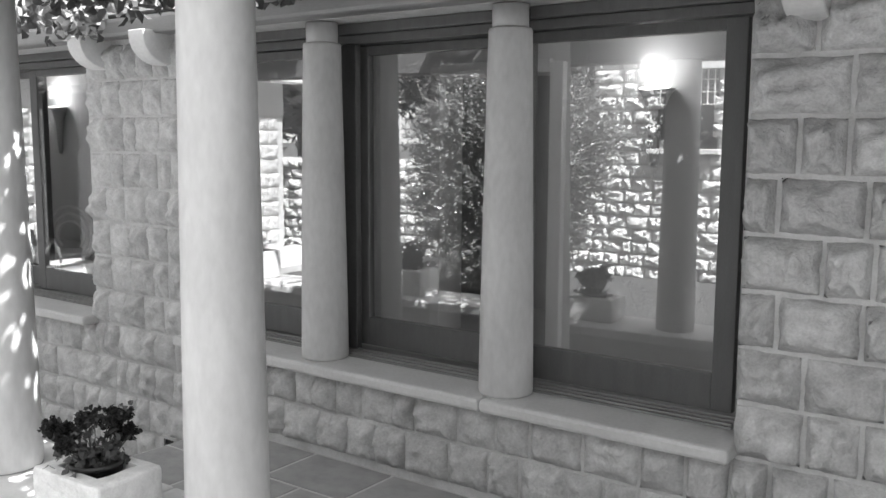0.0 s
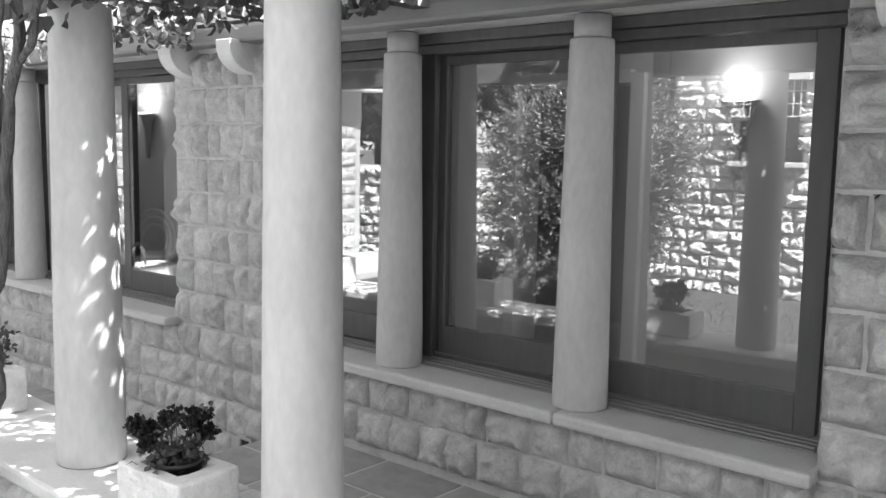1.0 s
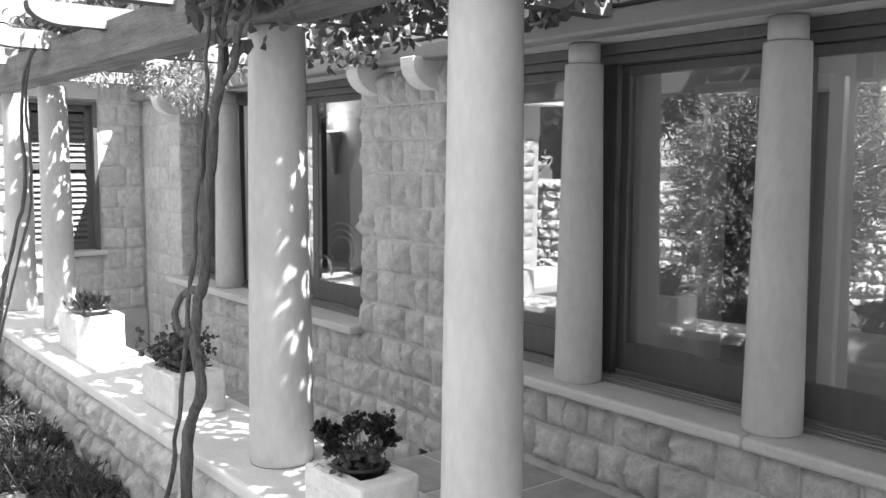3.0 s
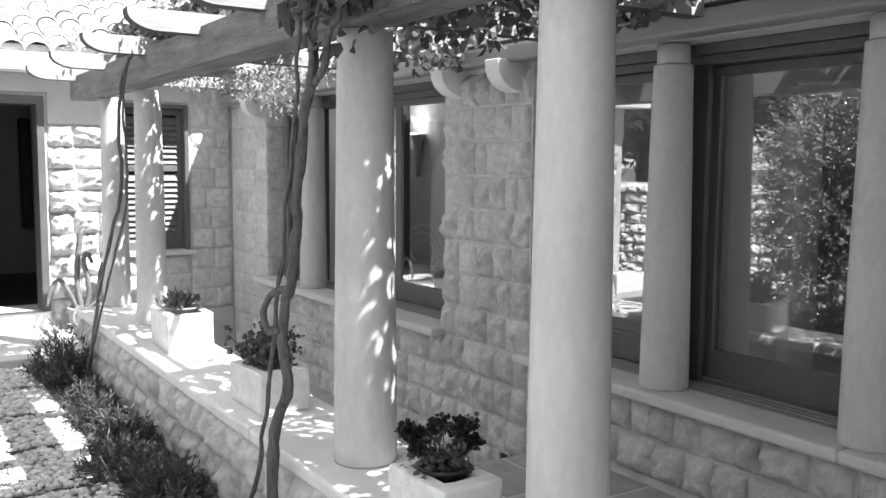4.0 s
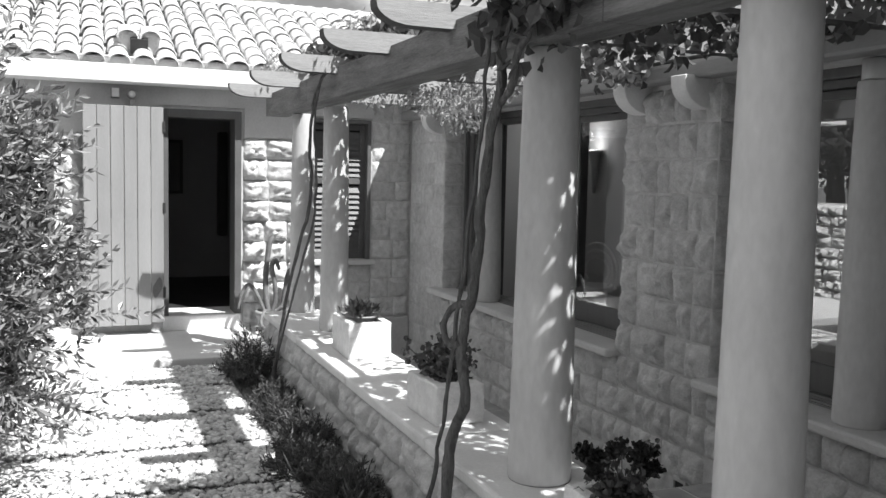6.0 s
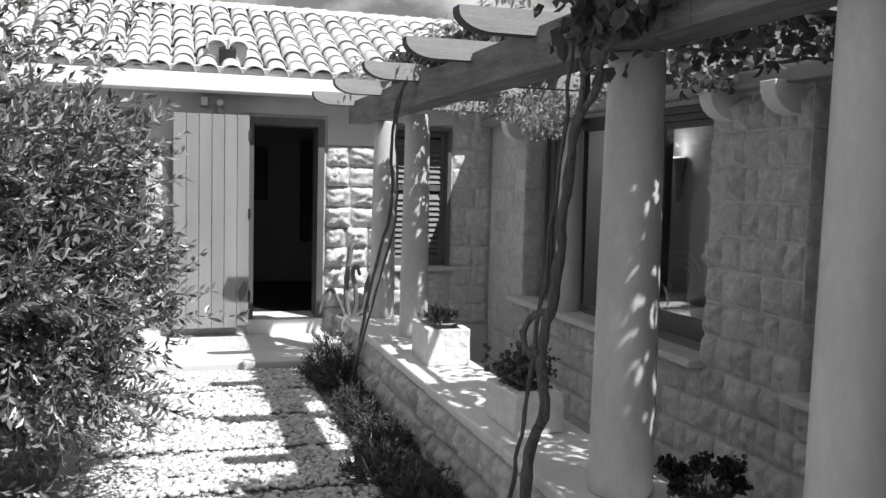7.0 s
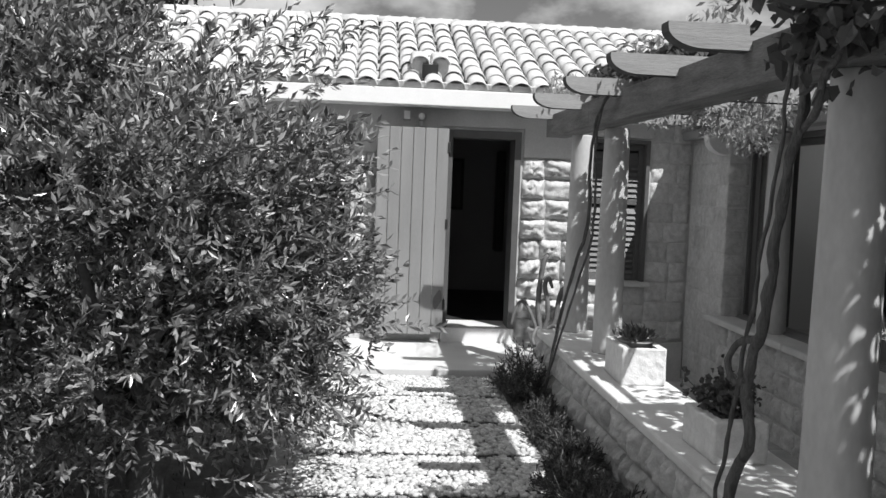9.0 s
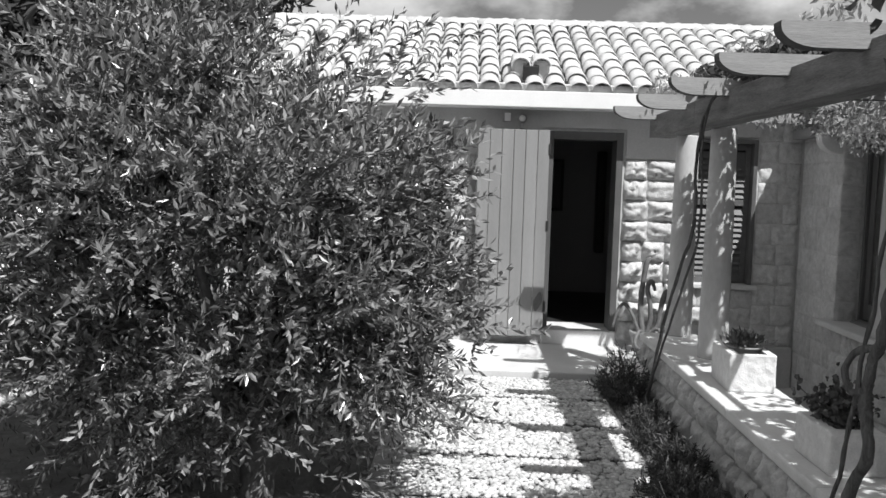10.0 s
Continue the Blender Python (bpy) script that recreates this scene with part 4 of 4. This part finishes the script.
for k, w in enumerate((0.118, 0.116, 0.117, 0.115, 0.118, 0.116)):
    part("board", box(bx + 0.002, bx + w - 0.002, 9.225, 9.262, 0.15 if k < 5 else 0.17, 2.185, 0.005), M_DOOR, leaf)
    bx += w
for z in (0.45, 1.15, 1.9):
    part("ledge", box(1.88, 2.52, 9.264, 9.29, z, z + 0.09, 0.004), M_DOOR, leaf)
bm = lathe([(0.06, 0.0), (0.06, 0.003)], 20)
for v in bm.verts:
    v.co = Vector((2.485 + v.co.x * 0.75, 9.2245 - v.co.z, 0.50 + v.co.y * 1.35 + 0.03 * math.sin(v.co.x * 40)))
bmesh.ops.recalc_face_normals(bm, faces=list(bm.faces))
part("worn_patch", bm, M_PATCH, leaf, "dark worn patch")
for z in (0.4, 1.2, 1.95):
    part("hinge", box(2.535, 2.56, 9.215, 9.395, z, z + 0.10, 0.003), M_DARK, leaf)
for p in leaf.children:
    p.data.transform(LEAF_OFF)


def shutter(name, x0, x1, z0, z1, y, label, slats=22):
    ob = tagged(empty(name), label, "shutter")
    s = 0.05
    part("stile", box(x0, x0 + s, y - 0.02, y + 0.02, z0, z1, 0.003), M_SHUTTER, ob)
    part("stile", box(x1 - s, x1, y - 0.02, y + 0.02, z0, z1, 0.003), M_SHUTTER, ob)
    for a, b in ((z0, z0 + 0.07), (z1 - 0.06, z1), ((z0 + z1) / 2 + 0.08, (z0 + z1) / 2 + 0.14)):
        part("rail", box(x0 + s, x1 - s, y - 0.019, y + 0.019, a, b, 0.003), M_SHUTTER, ob)
    for k in range(slats):
        z = z0 + 0.09 + (z1 - z0 - 0.17) * k / slats
        if abs(z + 0.02 - ((z0 + z1) / 2 + 0.11)) < 0.055:
            continue
        bm = box(x0 + s, x1 - s, -0.034, 0.034, -0.004, 0.004)
        for v in bm.verts:
            v.co = Vector((v.co.x, y + v.co.y * 0.5 + v.co.z, z + 0.02 + v.co.y * 0.95 + v.co.z))
        part("slat", bm, M_SHUTTER, ob)
    return ob


win3 = tagged(empty("window_3"), "shuttered window with a limestone sill in the end wall", "window", kind="structure")
for x0, x1, z0, z1 in ((3.95, 3.99, 0.72, 2.16), (4.58, 4.62, 0.72, 2.16), (3.99, 4.58, 2.12, 2.16)):
    part("window_frame", box(x0, x1, 9.29, 9.44, z0, z1, 0.003), M_SHUTTER, win3)
part("window_sill", box(3.90, 4.67, 9.25, 9.5, 0.67, 0.715, 0.008), M_SILL, win3)
# Dark sheet stands in for the shade behind the slats.
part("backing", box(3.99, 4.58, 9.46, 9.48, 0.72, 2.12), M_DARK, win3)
shutter("louvre_shutter", 3.992, 4.284, 0.722, 2.118, 9.40, "closed dark grey louvred shutter in the window opening")
shutter("louvre_shutter", 4.288, 4.578, 0.722, 2.118, 9.40, "closed dark grey louvred shutter catching a strip of sun")
win4 = tagged(empty("window_4"), "dark timber window half hidden behind the olive", "window", kind="structure")
for x0, x1, z0, z1 in ((0.66, 0.72, 0.9, 2.2), (1.54, 1.60, 0.9, 2.2), (0.72, 1.54, 2.13, 2.2), (1.10, 1.16, 0.9, 2.13), (0.72, 1.10, 0.9, 0.97), (1.16, 1.54, 0.9, 0.97)):
    part("window_frame", box(x0, x1, 9.29, 9.42, z0, z1, 0.003), M_FRAME, win4)
for x0, x1 in ((0.72, 1.10), (1.16, 1.54)):
    part("pane", box(x0, x1, 9.36, 9.366, 0.97, 2.13), M_GLASS, win4)
# Dark sheet in place of an unlit room behind the panes.
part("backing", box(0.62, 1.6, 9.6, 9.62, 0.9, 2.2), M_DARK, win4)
shutter("louvre_shutter", 0.22, 0.64, 0.92, 2.18, 9.27, "grey louvred shutter folded back beside the olive")

lamp1 = tagged(empty("junction_box"), "small grey box fixed under the eave", "junction box")
part("case", box(2.09, 2.17, 9.24, 9.298, 2.26, 2.36, 0.008), M_METAL, lamp1)
part("lid", box(2.10, 2.16, 9.234, 9.24, 2.27, 2.35, 0.002), M_WHITE, lamp1)
lamp2 = tagged(empty("wall_lamp"), "small round grey lamp fixed under the eave", "wall lamp")
for nm, prof, m in (("housing", [(0.045, 0.0), (0.05, 0.02), (0.045, 0.06)], M_METAL), ("lens", [(0.032, 0.06), (0.03, 0.072), (0.015, 0.08)], M_WHITE)):
    bm = lathe(prof, 20)
    for v in bm.verts:
        v.co = Vector((2.275 + v.co.x, 9.298 - v.co.z, 2.30 + v.co.y))
    bmesh.ops.recalc_face_normals(bm, faces=list(bm.faces))
    part(nm, bm, m, lamp2, smooth=True)
part("arm", box(2.255, 2.295, 9.25, 9.298, 2.20, 2.255, 0.004), M_METAL, lamp2)
outlet = tagged(empty("wall_vent"), "small square recessed vent in the stone dado", "vent")
for y0, y1, z0, z1 in ((4.50, 4.52, -0.265, -0.115), (4.61, 4.63, -0.265, -0.115), (4.52, 4.61, -0.265, -0.245), (4.52, 4.61, -0.135, -0.115)):
    part("frame", box(5.035, 5.07, y0, y1, z0, z1, 0.002), M_PLASTER, outlet)
part("grille", box(5.05, 5.068, 4.52, 4.61, -0.245, -0.135), M_DARK, outlet)

# ---- lit sconces in the room ----
def sconce(y):
    ob = tagged(empty("wall_sconce", (6.75, y, 1.88)), "lit torch-shaped plaster sconce on the white room wall", "wall lamp", group="sconces in the room")
    bm = lathe([(0.02, -0.42), (0.03, -0.35), (0.045, -0.12), (0.08, -0.02), (0.11, 0.02), (0.10, 0.02)], 24)
    for v in bm.verts:
        v.co.x = min(v.co.x * 0.7 - 0.05, -0.002)
    part("body", bm, M_SCONCE, ob, smooth=True)
    bm = lathe([(0.05, 0.0), (0.092, 0.018), (0.088, 0.026)], 24)
    for v in bm.verts:
        v.co.x = v.co.x * 0.6 - 0.075
    part("bulb", bm, M_LAMP, ob, "glowing bulb")


sconce(2.33)
sconce(8.30)
for y in (2.33, 8.30):
    ld = bpy.data.lights.new("sconce_light", "POINT")
    ld.energy, ld.shadow_soft_size = (0.6 if y < 5 else 1.3), 0.06
    lo = new("sconce_light", ld)
    lo.location = (6.60, y, 2.03)
chair = tagged(empty("rattan_chair", (6.42, 7.84, 0.30)), "pale rattan chair with a round back of bent hoops", "chair")
for rad in (0.13, 0.20, 0.27):
    pts = [(0.06 + 0.05 * math.sin(a), -rad * math.sin(a), 0.42 + rad * math.cos(a)) for a in (math.pi * (-0.75 + 1.5 * k / 14) for k in range(15))]
    part("hoop", tube(pts, [0.013] * 15, 8), M_WHITE, chair, smooth=True)
for dx, dy in ((-0.22, -0.2), (-0.22, 0.2), (0.06, -0.2), (0.06, 0.2)):
    part("leg", tube([(dx, dy, 0.0), (dx * 0.95, dy * 0.95, 0.12), (dx * 0.9, dy * 0.9, 0.25)], [0.014] * 3, 8), M_WHITE, chair, smooth=True)
part("seat", lathe([(0.22, 0.24), (0.25, 0.255), (0.25, 0.275), (0.22, 0.285)], 28), M_ROOM, chair, "woven round seat")

# ---- cactus by the far wall ----
cac = tagged(empty("cactus", (3.52, 9.05, 0.055)), "tall curved cactus in a clay pot beside the sunlit wall", "cactus")
part("pot", lathe([(0.09, 0.0), (0.12, 0.16), (0.13, 0.16), (0.13, 0.20), (0.11, 0.20), (0.10, 0.17)], 28), M_SAUCER, cac, "clay pot", smooth=True)
for pts, r in (([(0, 0, 0.15), (-0.03, 0.02, 0.40), (-0.02, 0.03, 0.62), (0.01, 0.02, 0.86), (0.05, 0.01, 0.92)], 0.027),
               ([(0.02, 0, 0.15), (0.06, -0.02, 0.30), (0.05, -0.03, 0.48), (0.02, -0.02, 0.62), (0.06, 0.0, 0.70), (0.10, 0, 0.60)], 0.024),
               ([(-0.03, 0, 0.15), (-0.10, 0.02, 0.34), (-0.19, 0.03, 0.46), (-0.26, 0.03, 0.36), (-0.29, 0.03, 0.22)], 0.018),
               ([(0.04, 0.02, 0.15), (0.14, 0.02, 0.24), (0.17, 0.03, 0.42), (0.21, 0.03, 0.58), (0.28, 0.02, 0.60)], 0.026),
               ([(0.05, 0.03, 0.15), (0.20, 0.04, 0.20), (0.27, 0.05, 0.34), (0.33, 0.05, 0.36)], 0.022),
               ([(0.0, -0.04, 0.15), (-0.06, -0.14, 0.22), (-0.12, -0.24, 0.10), (-0.02, -0.34, 0.03), (0.10, -0.30, 0.03)], 0.018),
               ([(0.05, -0.03, 0.15), (0.12, -0.12, 0.24), (0.16, -0.26, 0.12), (0.08, -0.40, 0.03), (-0.08, -0.42, 0.03)], 0.018)):
    part("stem", tube(pts, [r] * (len(pts) - 1) + [r * 0.6], 10, rough=0.25), M_CACTUS, cac, smooth=True)

# ---- olive ----
ro = np.random.default_rng(21)
olive = tagged(empty("olive_tree", (0.67, 5.0, -0.03)), "dense bushy olive with narrow grey-green leaves down to the ground", "tree")
bm = bmesh.new()
C0 = np.array([-0.245, 0.0, 1.43])
RAD = np.array([1.31, 1.02, 1.30])
DENT = np.array([0.10, -0.93, -0.36])
limbs = []
tube([(0, 0, -0.05), (0.05, 0.02, 0.3), (0.0, 0.05, 0.6)], [0.11, 0.085, 0.07], 10, bm, 0.5)
for k in range(15):
    a = 2.4 * k
    el = ro.uniform(0.0, 1.1)
    d = np.array([math.cos(a) * math.cos(el), math.sin(a) * math.cos(el), math.sin(el) * 1.1 + 0.15])
    s = np.array([0.0, 0.02, ro.uniform(0.25, 0.6)])
    e = s + d * ro.uniform(0.8, 1.2)
    m = (s + e) / 2 + ro.normal(size=3) * 0.08
    tube([s, m, e], [0.045, 0.028, 0.012], 6, bm, 0.3)
part("trunk", bm, M_OLIVEBARK, olive, smooth=True)
P, D = [], []
twig = bmesh.new()
made = 0
while made < 3600:
    u = ro.normal(size=3)
    u /= np.linalg.norm(u)
    lump = 1.0 + 0.34 * noise.noise(Vector(u * 2.3) + Vector((3, 1, 8))) + 0.2 * noise.noise(Vector(u * 5.0))
    rr = ro.uniform(0.2, 1.0) ** 0.45
    skirt = 1.0 + ((0.66 if u[0] > 0 else 0.28) * -u[2] if u[2] < 0 else -0.10 * u[2])
    tuck = 1.0 + 0.42 * min(u[2], 0.0)
    lump *= 1.0 - 0.34 * math.exp(-float(np.sum((u - DENT) ** 2)) / 0.10)
    if u[2] > 0.35 and u[0] > -0.1 and ro.uniform() < 0.75:
        continue
    start = C0 + u * np.array([skirt * (0.93 if u[0] > 0 else 1.0), tuck, 1.0]) * RAD * rr * lump * 0.84
    if start[2] < 0.10 or noise.noise(Vector(start * 2.3) + Vector((9, 2, 4))) < (-0.10 if rr > 0.85 else -0.34) + (0.12 if start[2] < 1.1 and u[0] < 0.2 else -0.25 if start[2] < 0.8 else 0.0):
        continue
    way = u * np.array([1, 1, 0.7]) + ro.normal(size=3) * 0.5 + np.array([0, 0, 0.6])
    way /= np.linalg.norm(way)
    ln = ro.uniform(0.18, 0.42)
    bend = ro.normal(size=3) * 0.05 - np.array([0, 0, 0.03])
    nl = int(ln / 0.026)
    if made % 3 == 0:
        tube([start, start + way * ln * 0.5 + bend, start + way * ln + bend * 2.4], [0.005, 0.0035, 0.002], 4, twig)
    for i in range(nl):
        f = 0.25 + 0.75 * (i + 1) / nl
        base = start + way * ln * f + bend * (2.4 * f * f)
        across = np.cross(way, ro.normal(size=3))
        across /= np.linalg.norm(across) + 1e-9
        for s_ in (1, -1):
            P.append(base)
            D.append(way * (0.35 + 0.7 * f) + across * (0.85 * s_) + ro.normal(size=3) * 0.15)
    made += 1
part("twig_mass", twig, M_BARK, olive)["kind"] = "stuff"
leaves("crown", P, D, 0.062, 0.0215, M_OLIVE, olive, ro, fold=0.2)
# sprays that reach over the path
P, D = [], []
for k in range(120):
    a = ro.uniform(-1.5, 1.2)
    z = ro.uniform(0.25, 2.45)
    s = C0 + np.array([math.cos(a) * 1.15, math.sin(a) * 0.9, 0]) * math.sqrt(max(0.05, 1 - ((z - 1.48) / 1.55) ** 2)) + np.array([0, 0, z - 1.48])
    way = np.array([math.cos(a) * 0.8, math.sin(a) * 0.5, ro.uniform(0.0, 0.9)]) + ro.normal(size=3) * 0.2
    way /= np.linalg.norm(way)
    ln = ro.uniform(0.18, 0.48)
    for i in range(int(ln / 0.02)):
        base = s + way * ln * (i + 1) * 0.02 / ln
        out = np.cross(way, ro.normal(size=3))
        P.append(base)
        D.append(way * 0.8 + out * 0.6)
leaves("spray", P, D, 0.062, 0.0205, M_OLIVE, olive, ro, fold=0.2)["kind"] = "stuff"

# ---- herbs along the low wall ----
def herb(x, y, r, h, seed, label, mat=None, n=900):
    q = np.random.default_rng(seed)
    ob = tagged(empty("lavender_bush", (x, y, -0.03)), label, "shrub", group="shrubs along the low wall")
    bm = bmesh.new()
    p, w = [], []
    for k in range(n // 16):
        a, rad = q.uniform(0, 6.28), math.sqrt(q.uniform(0, 1))
        tip = np.array([rad * r * math.cos(a), rad * r * math.sin(a) * 1.3, h * (1 - 0.7 * rad * rad) * q.uniform(0.45, 1.05)])
        b = np.array([tip[0] * 0.3, tip[1] * 0.3, 0.0])
        if k % 2 == 0:
            tube([b, (b + tip) / 2 + q.normal(size=3) * 0.02, tip], [0.005, 0.003, 0.002], 4, bm)
        d = (tip - b) / np.linalg.norm(tip - b)
        for i in range(16):
            f = q.uniform(0.35, 1.0)
            p.append(b + (tip - b) * f)
            w.append(d * 0.9 + q.normal(size=3) * 0.8)
    part("stem_mass", bm, M_BARK, ob)["kind"] = "stuff"
    leaves("leaves", p, w, 0.048, 0.0085 if mat is None else 0.010, mat or M_HERB, ob, q)
    return ob


for i, (x, y, r, h) in enumerate(((3.04, 7.3, 0.28, 0.46), (3.08, 6.6, 0.16, 0.2), (3.02, 6.05, 0.2, 0.24), (3.04, 5.45, 0.2, 0.26), (2.92, 5.0, 0.24, 0.26), (3.02, 4.5, 0.22, 0.3), (2.92, 4.0, 0.24, 0.28), (2.98, 3.35, 0.24, 0.28), (2.96, 2.7, 0.22, 0.28))):
    herb(x, y, r, h, 40 + i, "low bushy grey-green herb growing at the foot of the wall" if i else "dark bushy herb growing at the end of the low wall", n=2400 if i == 0 else 2000)
rg = np.random.default_rng(77)
n = 5200
gx = np.where(rg.uniform(size=n) < 0.75, rg.uniform(-1.2, 1.68, n), rg.uniform(2.74, 3.2, n))
gp = np.stack([gx, rg.uniform(2.2, 7.9, n), np.full(n, -0.03)], 1)
gw = rg.normal(size=(n, 3)) * 0.6 + np.array([0, 0, 1.0])
grass = leaves("grass", gp, gw, 0.05, 0.008, M_HERB, None, rg)
tagged(grass, "sparse short weeds on the garden soil", "grass", kind="stuff")
jy = np.repeat(np.array([7.16, 6.42, 5.68, 4.94, 4.20, 3.46]), 260)
jp = np.stack([rg.uniform(1.66, 2.8, len(jy)), jy + rg.normal(size=len(jy)) * 0.014, np.full(len(jy), -0.012)], 1)
jg = leaves("joint_moss", jp, rg.normal(size=(len(jy), 3)) * 0.7 + np.array([0, 0, 1.0]), 0.022, 0.008, M_HERB, None, rg)
tagged(jg, "thin dark grass in the joints of the pebble path", "grass", kind="stuff")

# ---- trees beyond the roof ----
def far_tree(x, y, h, r, seed):
    q = np.random.default_rng(seed)
    ob = tagged(empty("pine_tree", (x, y, -0.03)), "dark dense pine standing beyond the garden walls", "tree", group="far pines")
    bm = bmesh.new()
    tube([(0, 0, 0), (0.1, 0, h * 0.4), (0, 0.1, h * 0.85)], [0.22, 0.16, 0.05], 8, bm, 0.3)
    for k in range(12):
        a = k * 2.4
        z = h * (0.4 + 0.045 * k)
        tube([(0.05, 0, z), (math.cos(a) * r * 0.4, math.sin(a) * r * 0.4, z + 0.3), (math.cos(a) * r * 0.8, math.sin(a) * r * 0.8, z + 0.4)], [0.08, 0.05, 0.02], 5, bm)
    part("trunk", bm, M_OLIVEBARK, ob)
    p, w = [], []
    for k in range(95):
        u = q.normal(size=3)
        u /= np.linalg.norm(u)
        c = np.array([0, 0, h * 0.68]) + u * np.array([r, r, h * 0.32]) * q.uniform(0.4, 1.0) ** 0.5
        m = 75
        p.append(c + q.normal(size=(m, 3)) * np.array([0.32, 0.32, 0.2]) * r / 2.2)
        w.append(q.normal(size=(m, 3)) + np.array([0, 0, 0.5]))
    leaves("crown", np.concatenate(p), np.concatenate(w), 0.26, 0.07, M_FAR, ob, q)


for a in ((-3.4, 15.0, 6.0, 2.2, 1), (-6.6, 17.0, 7.0, 2.6, 2), (-9.5, 15.0, 6.5, 2.6, 3), (-5.0, 12.5, 4.6, 1.7, 4), (-2.4, 11.6, 4.6, 1.5, 5), (-4.4, 8.2, 4.6, 1.7, 6), (-4.2, 5.6, 4.4, 1.5, 7)):
    far_tree(*a)

# ---- pieces: paving, stones, tiles ----
for cx, cy, w, d, top in TILES:
    ob = new("tile", tile_proto)
    ob.matrix_world = Matrix.Translation((cx, cy, top - 0.009)) @ Matrix.Diagonal((w, d, 0.024, 1))
    ob.parent = patio
CO, P0 = 0.2095, -0.3595
stone_courses(wall_house, "x", GX, -0.6, 1.322, 0.059, 0.059 + 0.2045 * 10, 0.2045, 0.13, 0.29, 1, proud=0.105, gap=0.018)
stone_courses(wall_house, "x", GX, 4.385, 5.275, P0 + CO * 4, P0 + CO * 12, CO, 0.11, 0.22, 2, proud=0.052, gap=0.016)
stone_courses(wall_house, "x", GX, 1.322, 4.38, 0.060, 0.459, 0.2, 0.12, 0.25, 3, proud=0.068, gap=0.015)
stone_courses(wall_house, "x", GX, 4.385, 5.275, P0, P0 + CO * 4, CO, 0.11, 0.22, 12, proud=0.052, gap=0.016, holes=((4.44, 4.68, -0.27, -0.1),))
stone_courses(wall_house, "x", GX, 5.28, 8.36, P0, 0.459, CO, 0.12, 0.25, 14, proud=0.052, gap=0.016)
stone_courses(wall_house, "x", GX, 8.365, 9.3, P0, P0 + CO * 12, CO, 0.18, 0.32, 4, proud=0.014)
stone_courses(wall_facade, "y", FX, 3.31, 3.93, 0.10, 1.93, 0.203, 0.20, 0.36, 5, proud=0.085, gap=0.007)
stone_courses(wall_facade, "y", FX, 4.64, 5.06, 0.105, 2.35, 0.205, 0.15, 0.28, 6, proud=0.028, gap=0.007)
stone_courses(wall_facade, "y", FX, 3.93, 4.64, 0.105, 0.66, 0.18, 0.15, 0.28, 7, proud=0.028, gap=0.007)
stone_courses(wall_facade, "y", FX, 1.63, 1.84, 0.12, 1.93, 0.201, 0.10, 0.22, 8)
stone_courses(wall_facade, "y", FX, -0.6, 0.2, 0.12, 1.93, 0.201, 0.16, 0.36, 9, proud=0.05)
stone_courses(low_wall, "x", 3.275, 1.6, 7.74, -0.03, 0.385, 0.205, 0.12, 0.30, 10, proud=0.055)
stone_courses(garden_wall, "x", -1.45, 2.0, 12.5, -0.05, 1.32, 0.152, 0.10, 0.32, 11, proud=-0.08, gap=0.003, rocks=GROCKS)
stone_courses(garden_wall, "x", -1.45, 2.0, 4.80, 1.325, 2.94, 0.161, 0.10, 0.30, 13, proud=-0.07, gap=0.006, rocks=GROCKS, holes=((3.30, 4.02, 1.5, 2.45),))

# the reveals beside the windows
for y, flip in ((4.378, 1), (8.358, 1)):
    rv = random.Random(int(y * 10))
    for k in range(8):
        zc = P0 + CO * (4 + k) + CO / 2
        ob = new("stone", rv.choice(ROCKS))
        ob.matrix_world = Matrix.Translation((5.165, y + 0.002, zc)) @ Matrix.Rotation(radians(90), 4, "Z") @ Matrix.Diagonal((0.022, 0.19, CO - 0.016, 1))
        ob.parent = wall_house

near = sorted(TILE_ROWS, key=lambda t: (abs(t[0] - 2.6) + 0.3 * t[6]))[:300]
keep = {(t[5], t[6]) for t in near}
rest = bmesh.new()
for x, y, z, turn, me, c, r in TILE_ROWS:
    m = ROOF_M @ Matrix.Translation((x, y, z + 0.016)) @ Matrix.Rotation(radians(turn), 4, "Z") @ Matrix.Rotation(radians(-2.2), 4, "X")
    if (c, r) in keep:
        ob = new("roof_tile", me)
        ob.matrix_world = m
        ob.parent = roof
    else:
        tmp = me.copy()
        tmp.transform(m)
        rest.from_mesh(tmp)
        bpy.data.meshes.remove(tmp)
part("outer_tiles", rest, M_TILE, roof, smooth=True)["kind"] = "stuff"
